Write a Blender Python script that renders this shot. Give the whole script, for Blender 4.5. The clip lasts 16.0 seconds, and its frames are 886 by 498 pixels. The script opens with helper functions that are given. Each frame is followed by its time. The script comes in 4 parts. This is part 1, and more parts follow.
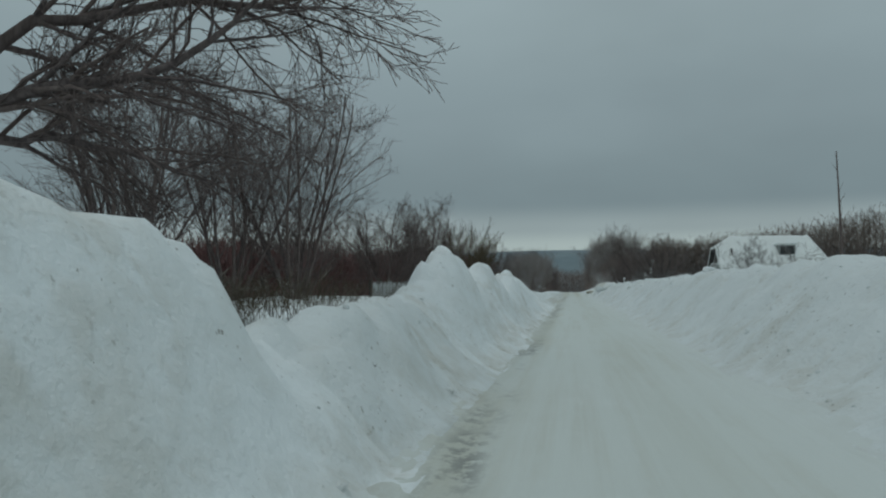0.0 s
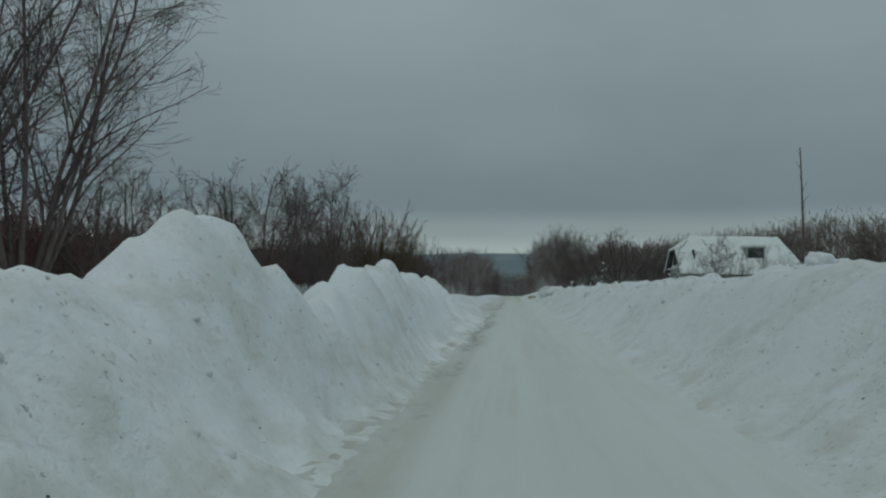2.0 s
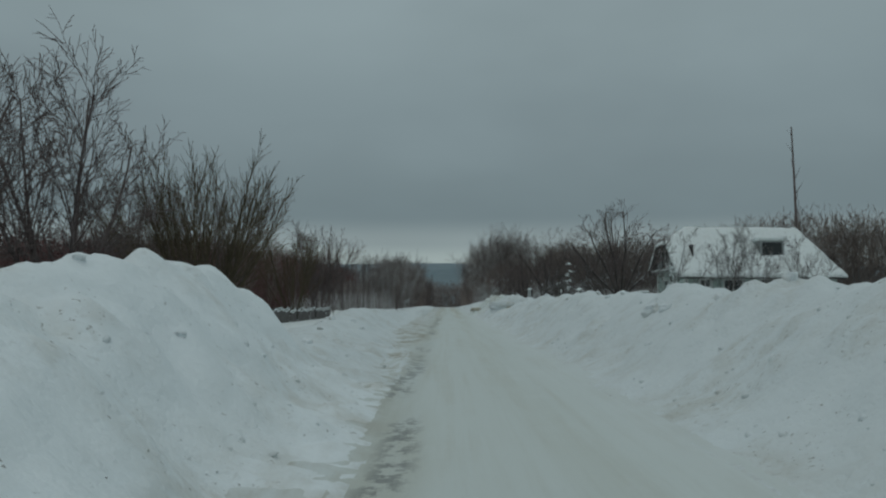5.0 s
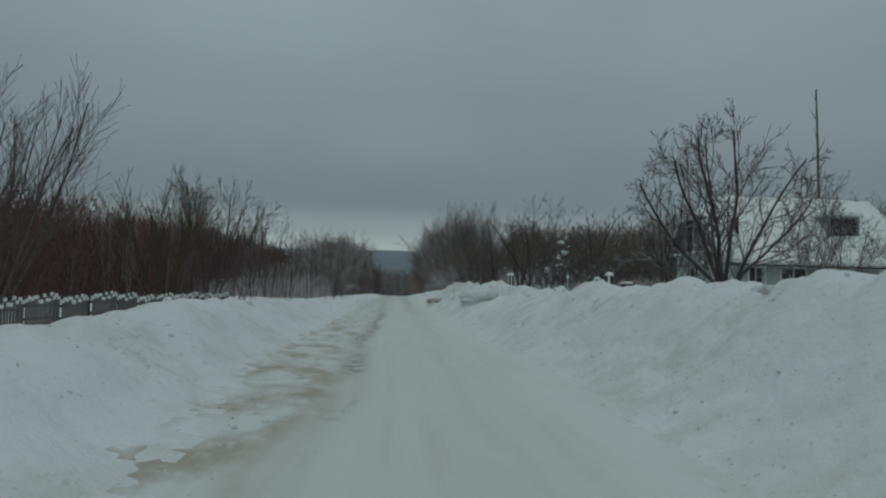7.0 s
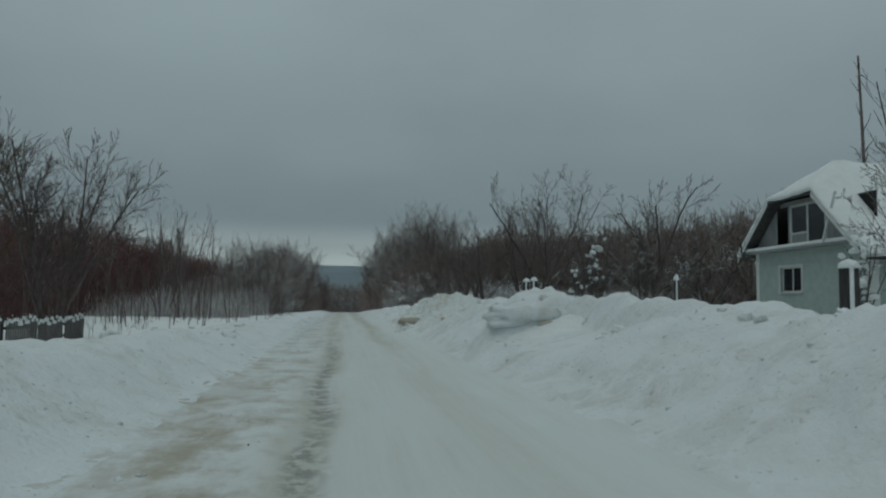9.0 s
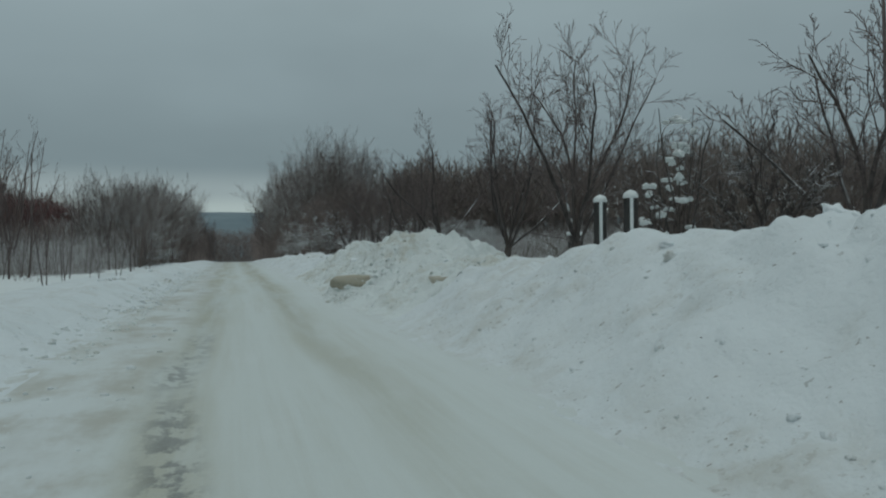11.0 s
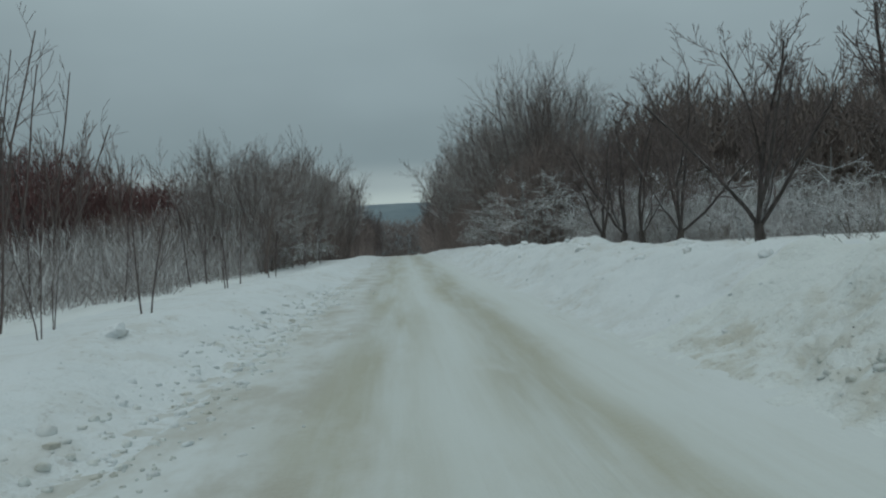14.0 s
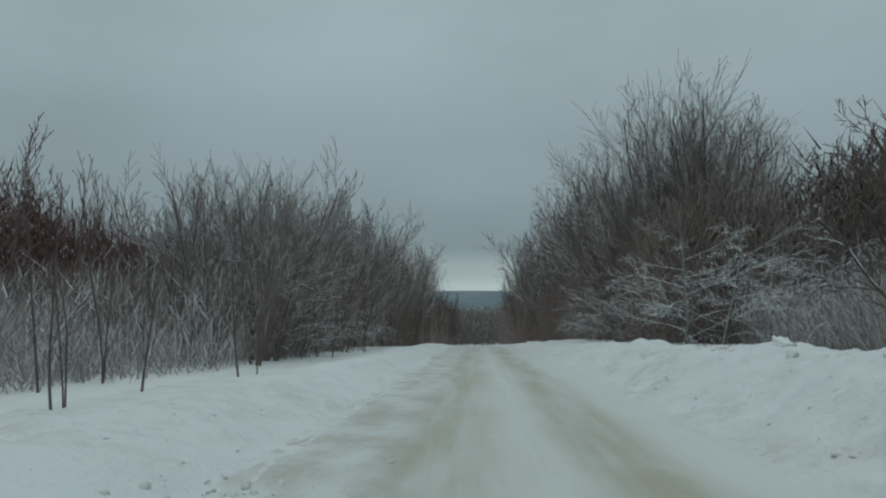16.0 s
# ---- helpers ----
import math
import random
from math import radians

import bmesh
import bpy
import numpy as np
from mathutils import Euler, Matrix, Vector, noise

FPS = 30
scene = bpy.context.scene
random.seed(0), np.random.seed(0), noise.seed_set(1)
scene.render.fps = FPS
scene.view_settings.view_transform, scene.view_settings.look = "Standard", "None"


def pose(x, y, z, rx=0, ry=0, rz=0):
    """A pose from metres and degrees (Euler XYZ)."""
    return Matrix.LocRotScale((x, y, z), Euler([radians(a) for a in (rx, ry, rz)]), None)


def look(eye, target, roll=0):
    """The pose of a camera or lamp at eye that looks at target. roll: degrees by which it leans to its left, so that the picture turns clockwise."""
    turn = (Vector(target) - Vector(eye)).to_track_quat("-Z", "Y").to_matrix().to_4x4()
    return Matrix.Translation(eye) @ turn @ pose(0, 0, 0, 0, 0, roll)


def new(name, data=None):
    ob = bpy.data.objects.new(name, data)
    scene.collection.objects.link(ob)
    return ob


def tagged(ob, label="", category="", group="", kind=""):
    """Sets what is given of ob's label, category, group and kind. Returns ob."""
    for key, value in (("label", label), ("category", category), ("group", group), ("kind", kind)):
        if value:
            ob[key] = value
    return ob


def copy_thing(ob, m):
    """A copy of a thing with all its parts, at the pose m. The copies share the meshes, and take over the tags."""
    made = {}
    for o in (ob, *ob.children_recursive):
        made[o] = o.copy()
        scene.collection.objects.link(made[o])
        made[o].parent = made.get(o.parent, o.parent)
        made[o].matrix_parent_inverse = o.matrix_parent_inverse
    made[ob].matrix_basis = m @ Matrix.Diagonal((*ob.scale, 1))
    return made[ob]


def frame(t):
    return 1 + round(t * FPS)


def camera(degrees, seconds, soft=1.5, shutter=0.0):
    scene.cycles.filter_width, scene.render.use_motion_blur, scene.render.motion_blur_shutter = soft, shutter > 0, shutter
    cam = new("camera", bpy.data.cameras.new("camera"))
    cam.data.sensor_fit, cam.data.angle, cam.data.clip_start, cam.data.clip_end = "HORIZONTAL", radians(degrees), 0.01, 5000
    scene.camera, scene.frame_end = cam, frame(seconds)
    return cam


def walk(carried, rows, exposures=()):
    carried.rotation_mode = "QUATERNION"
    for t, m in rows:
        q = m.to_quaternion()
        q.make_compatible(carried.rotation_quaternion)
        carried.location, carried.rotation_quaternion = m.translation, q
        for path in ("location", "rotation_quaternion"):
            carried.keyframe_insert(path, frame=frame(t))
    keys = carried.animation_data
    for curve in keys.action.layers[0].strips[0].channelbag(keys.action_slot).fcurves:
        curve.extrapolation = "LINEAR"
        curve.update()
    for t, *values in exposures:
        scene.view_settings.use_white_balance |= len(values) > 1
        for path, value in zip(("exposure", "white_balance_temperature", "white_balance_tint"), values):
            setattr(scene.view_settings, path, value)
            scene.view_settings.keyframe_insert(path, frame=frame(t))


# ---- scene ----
cam = camera(60.0, 16.0, soft=2.15)
# seconds, x, y, z in metres, then yaw to the left, pitch up and roll in degrees
PATH = [
    (0.0, 1.561, -0.000, 1.261, 9.45, 2.91, -0.37),
    (0.5, 1.701, 4.235, 1.284, 3.16, 4.21, 0.24),
    (1.0, 1.750, 8.230, 1.300, 4.22, 1.70, -1.42),
    (1.5, 1.739, 11.926, 1.356, 2.63, 1.47, -2.09),
    (2.0, 1.767, 15.236, 1.329, 5.22, 3.04, 0.61),
    (2.5, 1.743, 18.564, 1.356, 10.38, 2.43, 0.62),
    (3.0, 1.726, 22.303, 1.381, 12.07, 3.24, 1.23),
    (3.5, 1.687, 26.509, 1.387, 10.82, 2.08, 0.35),
    (4.0, 1.632, 31.028, 1.361, 5.58, 3.10, 0.39),
    (4.5, 1.512, 35.398, 1.347, 2.54, 4.76, -0.69),
    (5.0, 1.370, 39.666, 1.364, 0.24, 3.85, 0.13),
    (7.5, 1.448, 63.820, 1.323, -4.53, 3.00, 0.52),
    (8.0, 1.269, 68.167, 1.351, -6.24, 3.83, -2.01),
    (8.5, 1.115, 72.461, 1.340, -7.42, 4.73, -0.61),
    (9.0, 1.039, 76.637, 1.299, -7.37, 4.21, 0.71),
    (11.3, 1.227, 96.411, 1.338, -15.70, 0.01, -0.41),
    (11.5, 1.214, 98.181, 1.361, -13.42, 0.39, -0.31),
    (12.0, 1.141, 102.801, 1.345, -16.75, -0.00, -0.30),
    (12.5, 1.050, 107.714, 1.344, -14.35, -0.95, -0.09),
    (13.0, 1.012, 112.775, 1.359, -11.66, -0.28, -1.29),
    (13.5, 1.077, 117.794, 1.392, -4.41, -0.50, -1.98),
    (14.0, 1.111, 122.660, 1.406, -3.18, -0.65, -3.07),
    (14.5, 1.080, 127.384, 1.366, -1.26, 0.99, 0.55),
    (15.0, 1.043, 132.068, 1.348, 2.72, 0.46, 1.95),
    (15.5, 1.034, 136.787, 1.329, 1.44, 2.56, 1.66),
    (16.0, 1.042, 141.347, 1.269, 2.52, 6.06, 0.21),
]


def seat(x, y, z, yaw, pitch, roll):
    a, b = radians(yaw), radians(pitch)
    ahead = Vector((-math.sin(a) * math.cos(b), math.cos(a) * math.cos(b), math.sin(b)))
    return look((x, y, z), Vector((x, y, z)) + ahead, roll)


walk(cam, [(t, seat(x, y, z, yaw, pitch, roll)) for t, x, y, z, yaw, pitch, roll in PATH],
     exposures=[(0.0, 0.13), (1.2, -0.06), (9.2, -0.06), (11.3, 0.19), (16.0, 0.31)])

# ---- light: a closed overcast sky, brighter overhead, with a pale strip low down ----
world = bpy.data.worlds.new("overcast")
scene.world = world
world.use_nodes = True
wn, wl = world.node_tree.nodes, world.node_tree.links
wn.clear()
w_out = wn.new("ShaderNodeOutputWorld")
w_bg = wn.new("ShaderNodeBackground")
w_co = wn.new("ShaderNodeTexCoord")
w_sep = wn.new("ShaderNodeSeparateXYZ")
w_ramp = wn.new("ShaderNodeValToRGB")
w_map = wn.new("ShaderNodeMapping")
w_noise = wn.new("ShaderNodeTexNoise")
w_mul = wn.new("ShaderNodeMixRGB")
w_cloud = wn.new("ShaderNodeMapRange")
wl.new(w_co.outputs["Generated"], w_sep.inputs[0])
wl.new(w_sep.outputs["Z"], w_ramp.inputs[0])
SKY = [(0.0, (0.25, 0.32, 0.33)), (0.052, (0.33, 0.40, 0.395)), (0.076, (0.25, 0.31, 0.32)), (0.11, (0.168, 0.222, 0.240)),
       (0.22, (0.190, 0.246, 0.266)), (0.36, (0.235, 0.30, 0.32)), (0.6, (0.295, 0.365, 0.38)), (1.0, (0.39, 0.475, 0.49))]
ramp = w_ramp.color_ramp
while len(ramp.elements) < len(SKY):
    ramp.elements.new(0.5)
for e, (p, c) in zip(ramp.elements, SKY):
    e.position, e.color = p, (*c, 1)
ramp.interpolation = "EASE"
w_map.inputs["Scale"].default_value = (1.0, 1.0, 2.2)
w_noise.inputs["Scale"].default_value = 1.7
w_noise.inputs["Detail"].default_value = 4.0
w_noise.inputs["Roughness"].default_value = 0.5
wl.new(w_co.outputs["Generated"], w_map.inputs[0])
wl.new(w_map.outputs[0], w_noise.inputs["Vector"])
w_cloud.inputs["From Min"].default_value, w_cloud.inputs["From Max"].default_value = 0.3, 0.7
w_cloud.inputs["To Min"].default_value, w_cloud.inputs["To Max"].default_value = 0.87, 1.13
wl.new(w_noise.outputs[0], w_cloud.inputs["Value"])
w_mul.blend_type = "MULTIPLY"
w_mul.inputs[0].default_value = 1.0
wl.new(w_ramp.outputs[0], w_mul.inputs[1])
wl.new(w_cloud.outputs[0], w_mul.inputs[2])
wl.new(w_mul.outputs[0], w_bg.inputs[0])
w_bg.inputs[1].default_value = 1.0
wl.new(w_bg.outputs[0], w_out.inputs[0])

sun = new("sun", bpy.data.lights.new("sun", "SUN"))
sun.data.energy, sun.data.angle, sun.data.color = 0.28, radians(45), (1.0, 0.97, 0.92)
sun.matrix_world = look((-14, 40, 60), (0, 60, 0))


# ---- materials ----
def shader(name, rough=0.8, spec=0.3):
    m = bpy.data.materials.new(name)
    m.use_nodes = True
    b = m.node_tree.nodes["Principled BSDF"]
    b.inputs["Roughness"].default_value = rough
    b.inputs["Specular IOR Level"].default_value = spec
    return m, m.node_tree.nodes, m.node_tree.links, b


def noise_node(n, l, scale, detail=4.0, rough=0.55, src=None, stretch=None):
    co = n.new("ShaderNodeTexCoord")
    out = co.outputs["Object"] if src is None else src
    if stretch:
        mp = n.new("ShaderNodeMapping")
        mp.inputs["Scale"].default_value = stretch
        l.new(out, mp.inputs[0])
        out = mp.outputs[0]
    t = n.new("ShaderNodeTexNoise")
    t.inputs["Scale"].default_value, t.inputs["Detail"].default_value, t.inputs["Roughness"].default_value = scale, detail, rough
    l.new(out, t.inputs["Vector"])
    return t.outputs[0]


def remap(n, l, value, a, b, c=0.0, d=1.0, smooth=True):
    r = n.new("ShaderNodeMapRange")
    r.interpolation_type = "SMOOTHSTEP" if smooth else "LINEAR"
    for key, v in (("From Min", a), ("From Max", b), ("To Min", c), ("To Max", d)):
        r.inputs[key].default_value = v
    l.new(value, r.inputs["Value"])
    return r.outputs[0]


def mixed(n, l, fac, a, b, blend="MIX"):
    x = n.new("ShaderNodeMixRGB")
    x.blend_type = blend
    for i, v in ((0, fac), (1, a), (2, b)):
        if isinstance(v, tuple):
            x.inputs[i].default_value = (*v, 1)
        elif isinstance(v, float):
            x.inputs[i].default_value = v
        else:
            l.new(v, x.inputs[i])
    return x.outputs[0]


def times(n, l, a, b, op="MULTIPLY"):
    x = n.new("ShaderNodeMath")
    x.operation = op
    for i, v in ((0, a), (1, b)):
        if isinstance(v, float):
            x.inputs[i].default_value = v
        else:
            l.new(v, x.inputs[i])
    return x.outputs[0]


def bumped(n, l, b, height, strength, distance):
    u = n.new("ShaderNodeBump")
    u.inputs["Strength"].default_value, u.inputs["Distance"].default_value = strength, distance
    l.new(height, u.inputs["Height"])
    l.new(u.outputs[0], b.inputs["Normal"])


def snow_material(name, clean=(0.80, 0.84, 0.84), dirt=(0.42, 0.36, 0.26), amount=0.35, speck=0.5, grain=14.0, relief=0.9, splash=0.0):
    m, n, l, b = shader(name, 0.75, 0.25)
    big = noise_node(n, l, 0.55, 5.0, 0.6)
    mid = noise_node(n, l, 2.6, 4.0, 0.6)
    fine = noise_node(n, l, grain, 4.0, 0.65)
    stain = times(n, l, remap(n, l, big, 0.42, 0.66), remap(n, l, mid, 0.38, 0.64))
    col = mixed(n, l, times(n, l, stain, amount), clean, dirt)
    spots = times(n, l, remap(n, l, noise_node(n, l, 11.0, 3.0, 0.6), 0.58, 0.68), remap(n, l, big, 0.42, 0.60))
    col = mixed(n, l, times(n, l, spots, speck), col, (0.30, 0.27, 0.22))
    if splash:
        co = n.new("ShaderNodeTexCoord")
        sp = n.new("ShaderNodeSeparateXYZ")
        l.new(co.outputs["Object"], sp.inputs[0])
        reach = times(n, l, remap(n, l, sp.outputs["X"], -1.0, 0.5), remap(n, l, sp.outputs["X"], 4.9, 3.6, 0.0, 0.6), "MULTIPLY")
        blotch = times(n, l, remap(n, l, noise_node(n, l, 1.3, 5.0, 0.65, stretch=(1.0, 0.5, 1.0)), 0.38, 0.66), remap(n, l, mid, 0.3, 0.6, 0.4, 1.0))
        col = mixed(n, l, times(n, l, times(n, l, reach, blotch), splash), col, (0.40, 0.365, 0.28))
        crumb = times(n, l, remap(n, l, noise_node(n, l, 15.0, 3.0, 0.6), 0.64, 0.70), remap(n, l, noise_node(n, l, 0.9, 3.0, 0.6), 0.45, 0.6))
        col = mixed(n, l, times(n, l, times(n, l, crumb, 0.7), remap(n, l, sp.outputs["Y"], 118.0, 100.0, 0.3, 1.0)), col, (0.17, 0.15, 0.12))
    col = mixed(n, l, remap(n, l, fine, 0.3, 0.7, 0.0, 0.12), col, (0.62, 0.66, 0.68))
    l.new(col, b.inputs["Base Color"])
    h = times(n, l, times(n, l, mid, 1.0), times(n, l, fine, 0.35), "ADD")
    bumped(n, l, b, h, relief, 0.12)
    return m


PILE = snow_material("heaped_snow", clean=(0.82, 0.865, 0.885), dirt=(0.46, 0.41, 0.32), amount=0.28, speck=0.2, relief=0.5, splash=0.75)
SNOW = snow_material("clean_snow", amount=0.12, speck=0.0)
BANK = snow_material("ploughed_snow", clean=(0.72, 0.765, 0.78), dirt=(0.46, 0.435, 0.365), amount=0.37, speck=0.35, relief=0.6, splash=0.6)
DIRTY = snow_material("dirty_ploughed_snow", clean=(0.73, 0.775, 0.765), dirt=(0.47, 0.445, 0.36), amount=0.7, speck=0.4)
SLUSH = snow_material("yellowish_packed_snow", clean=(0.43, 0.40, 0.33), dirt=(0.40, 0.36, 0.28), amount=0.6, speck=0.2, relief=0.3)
ICE = snow_material("brown_slush", clean=(0.42, 0.385, 0.305), dirt=(0.31, 0.265, 0.19), amount=0.8, speck=0.3, relief=0.3)


def road_material():
    m, n, l, b = shader("packed_snow_road", 0.6, 0.35)
    co = n.new("ShaderNodeTexCoord")
    sp = n.new("ShaderNodeSeparateXYZ")
    l.new(co.outputs["Object"], sp.inputs[0])
    wob = times(n, l, noise_node(n, l, 0.12, 2.0, 0.5), 1.2)
    x = times(n, l, times(n, l, sp.outputs["X"], wob, "ADD"), -0.6, "ADD")
    long1 = noise_node(n, l, 1.0, 5.0, 0.6, stretch=(1.6, 0.12, 1.0))
    patch = noise_node(n, l, 0.35, 4.0, 0.6, stretch=(1.5, 0.5, 1.0))
    fine = noise_node(n, l, 18.0, 4.0, 0.6)

    def rut(centre, half):
        d = times(n, l, times(n, l, x, -centre, "ADD"), 0.0, "ADD")
        a = n.new("ShaderNodeMath")
        a.operation = "ABSOLUTE"
        l.new(d, a.inputs[0])
        return remap(n, l, a.outputs[0], half, half * 0.15)
    onward = remap(n, l, sp.outputs["Y"], 80.0, 122.0, 0.25, 1.0)
    wide = remap(n, l, sp.outputs["Y"], 90.0, 130.0, 0.0, 1.0)
    ruts = times(n, l, times(n, l, rut(0.75, 0.5), times(n, l, rut(0.55, 1.15), wide), "MAXIMUM"), times(n, l, times(n, l, rut(2.5, 0.5), times(n, l, rut(2.55, 0.85), wide), "MAXIMUM"), onward), "MAXIMUM")
    edge = times(n, l, rut(-0.45, 0.75), times(n, l, rut(4.1, 0.4), 0.35), "MAXIMUM")
    col = mixed(n, l, times(n, l, ruts, times(n, l, remap(n, l, long1, 0.30, 0.62, 0.1, 0.9), remap(n, l, sp.outputs["Y"], 60.0, 125.0, 0.6, 1.0))), (0.625, 0.665, 0.645), (0.41, 0.39, 0.285))
    streak = noise_node(n, l, 1.0, 6.0, 0.65, stretch=(4.0, 0.10, 1.0))
    blot = noise_node(n, l, 0.8, 5.0, 0.65, stretch=(1.0, 0.45, 1.0))
    col = mixed(n, l, times(n, l, remap(n, l, streak, 0.42, 0.68), remap(n, l, blot, 0.35, 0.65, 0.1, 0.6)), col, (0.52, 0.525, 0.47))
    col = mixed(n, l, remap(n, l, blot, 0.52, 0.72, 0.0, 0.35), col, (0.70, 0.74, 0.74))
    col = mixed(n, l, times(n, l, edge, times(n, l, remap(n, l, patch, 0.40, 0.62), remap(n, l, blot, 0.36, 0.6, 0.1, 0.9))), col, (0.38, 0.36, 0.31))
    shoulder = times(n, l, remap(n, l, x, 2.8, 4.4), remap(n, l, x, 0.6, 0.0), "MAXIMUM")
    col = mixed(n, l, times(n, l, shoulder, remap(n, l, blot, 0.3, 0.6, 0.95, 0.6)), col, (0.67, 0.71, 0.715))
    smear = times(n, l, remap(n, l, noise_node(n, l, 1.3, 5.0, 0.65, stretch=(1.0, 0.5, 1.0)), 0.40, 0.66), remap(n, l, x, 0.75, 0.3))
    col = mixed(n, l, times(n, l, smear, times(n, l, remap(n, l, sp.outputs["Y"], 48.0, 62.0, 0.65, 0.95), remap(n, l, sp.outputs["Y"], 104.0, 84.0, 0.6, 1.0))), col, (0.36, 0.325, 0.25))
    dark = times(n, l, times(n, l, rut(0.75, 0.3), remap(n, l, patch, 0.44, 0.56)), remap(n, l, noise_node(n, l, 3.0, 5.0, 0.7, stretch=(1.6, 1.0, 1.0)), 0.45, 0.56))
    dark = times(n, l, dark, remap(n, l, sp.outputs["Y"], 122.0, 96.0))
    col = mixed(n, l, times(n, l, dark, 0.8), col, (0.15, 0.15, 0.14))
    col = mixed(n, l, remap(n, l, fine, 0.3, 0.7, 0.0, 0.14), col, (0.58, 0.62, 0.62))
    l.new(col, b.inputs["Base Color"])
    l.new(remap(n, l, ruts, 0.0, 1.0, 0.7, 0.42), b.inputs["Roughness"])
    h = times(n, l, long1, times(n, l, fine, 0.25), "ADD")
    bumped(n, l, b, times(n, l, h, times(n, l, streak, 0.5), "ADD"), 0.6, 0.06)
    return m


ROAD = road_material()


def bark_material(name, dark, light, snow=0.0, low=0.25, high=0.7, cut=0.5):
    """Bark, with snow lying on the upward side of the limbs where snow is above nought."""
    m, n, l, b = shader(name, 0.9, 0.15)
    info = n.new("ShaderNodeNewGeometry")
    g = noise_node(n, l, 9.0, 4.0, 0.6, stretch=(1, 1, 0.25))
    col = mixed(n, l, remap(n, l, g, 0.3, 0.7), dark, light)
    col = mixed(n, l, times(n, l, info.outputs["Random Per Island"], 0.35), col, (light[0] * 1.3, light[1] * 1.15, light[2]))
    if snow:
        geo = n.new("ShaderNodeNewGeometry")
        sp = n.new("ShaderNodeSeparateXYZ")
        l.new(geo.outputs["Normal"], sp.inputs[0])
        up = remap(n, l, sp.outputs["Z"], low, high)
        patch = remap(n, l, noise_node(n, l, 1.1, 3.0, 0.6), cut - 0.12, cut + 0.12)
        col = mixed(n, l, times(n, l, times(n, l, up, patch), snow), col, (0.80, 0.84, 0.86))
    l.new(col, b.inputs["Base Color"])
    bumped(n, l, b, g, 0.4, 0.01)
    return m


BARK = bark_material("grey_brown_bark", (0.075, 0.062, 0.062), (0.165, 0.138, 0.136))
BARK_WARM = bark_material("olive_brown_bark", (0.055, 0.045, 0.032), (0.12, 0.10, 0.068))
BARK_SNOW = bark_material("snowy_bark", (0.045, 0.040, 0.039), (0.11, 0.097, 0.093), 0.9, 0.3, 0.75, 0.50)
FROST = bark_material("snow_laden_twigs", (0.05, 0.045, 0.042), (0.10, 0.09, 0.085), 1.0, -0.25, 0.35, 0.28)
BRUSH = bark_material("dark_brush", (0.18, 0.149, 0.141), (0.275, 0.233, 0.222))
# BRUSH again with shade put into the colour, for the growth behind the house
BRUSH_DARK = bark_material("shade_darkened_brush", (0.13, 0.11, 0.103), (0.205, 0.176, 0.165))
BRUSH_RED = bark_material("reddish_brush", (0.115, 0.068, 0.068), (0.18, 0.108, 0.108))
UNDER = bark_material("frosted_undergrowth", (0.22, 0.204, 0.203), (0.34, 0.32, 0.316), 0.6, -0.2, 0.5, 0.42)
WOODS = bark_material("frosted_woods_bark", (0.115, 0.094, 0.088), (0.225, 0.192, 0.183), 0.65, 0.05, 0.65, 0.44)
WEED = bark_material("dry_weed", (0.055, 0.045, 0.035), (0.12, 0.10, 0.075), 0.3)


def plain_material(name, a, b2, scale=4.0, rough=0.8, bump=0.3, stretch=None, dist=0.01):
    m, n, l, b = shader(name, rough, 0.25)
    g = noise_node(n, l, scale, 5.0, 0.6, stretch=stretch)
    w = noise_node(n, l, scale * 0.2, 3.0, 0.6)
    col = mixed(n, l, remap(n, l, g, 0.3, 0.7), a, b2)
    col = mixed(n, l, remap(n, l, w, 0.35, 0.7, 0.0, 0.3), col, (b2[0] * 0.7, b2[1] * 0.7, b2[2] * 0.7))
    l.new(col, b.inputs["Base Color"])
    bumped(n, l, b, g, bump, dist)
    return m


PLASTER = plain_material("mint_plaster", (0.33, 0.405, 0.375), (0.40, 0.475, 0.445), 3.0)
CORNER = plain_material("whitewashed_corner", (0.62, 0.66, 0.64), (0.70, 0.73, 0.70), 3.0)
BOARD = plain_material("grey_weathered_boards", (0.22, 0.235, 0.235), (0.34, 0.355, 0.35), 6.0, stretch=(1, 1, 0.15))
FRAME = plain_material("old_white_paint", (0.55, 0.58, 0.57), (0.66, 0.68, 0.66), 8.0)
INSIDE = plain_material("dark_interior", (0.012, 0.012, 0.013), (0.02, 0.02, 0.021), 2.0)
POST = plain_material("dark_wet_wood", (0.035, 0.033, 0.033), (0.075, 0.07, 0.066), 10.0, stretch=(1, 1, 0.2))
PICKET = plain_material("frosted_grey_pickets", (0.34, 0.35, 0.35), (0.52, 0.54, 0.54), 9.0, stretch=(1, 1, 0.3))
OLD_BOARD = plain_material("old_grey_brown_boards", (0.10, 0.092, 0.088), (0.19, 0.178, 0.17), 9.0, stretch=(1, 1, 0.2))
SLATE = plain_material("dark_roofing", (0.05, 0.05, 0.052), (0.09, 0.088, 0.085), 6.0)
# the blue haze of distance is painted straight into the hill's colour
HILL = plain_material("haze_tinted_hill", (0.15, 0.20, 0.23), (0.20, 0.255, 0.28), 0.02, dist=1.0)

m_glass, _n, _l, _b = shader("window_glass", 0.08, 0.5)
_b.inputs["Base Color"].default_value = (0.02, 0.024, 0.026, 1)
GLASS = m_glass


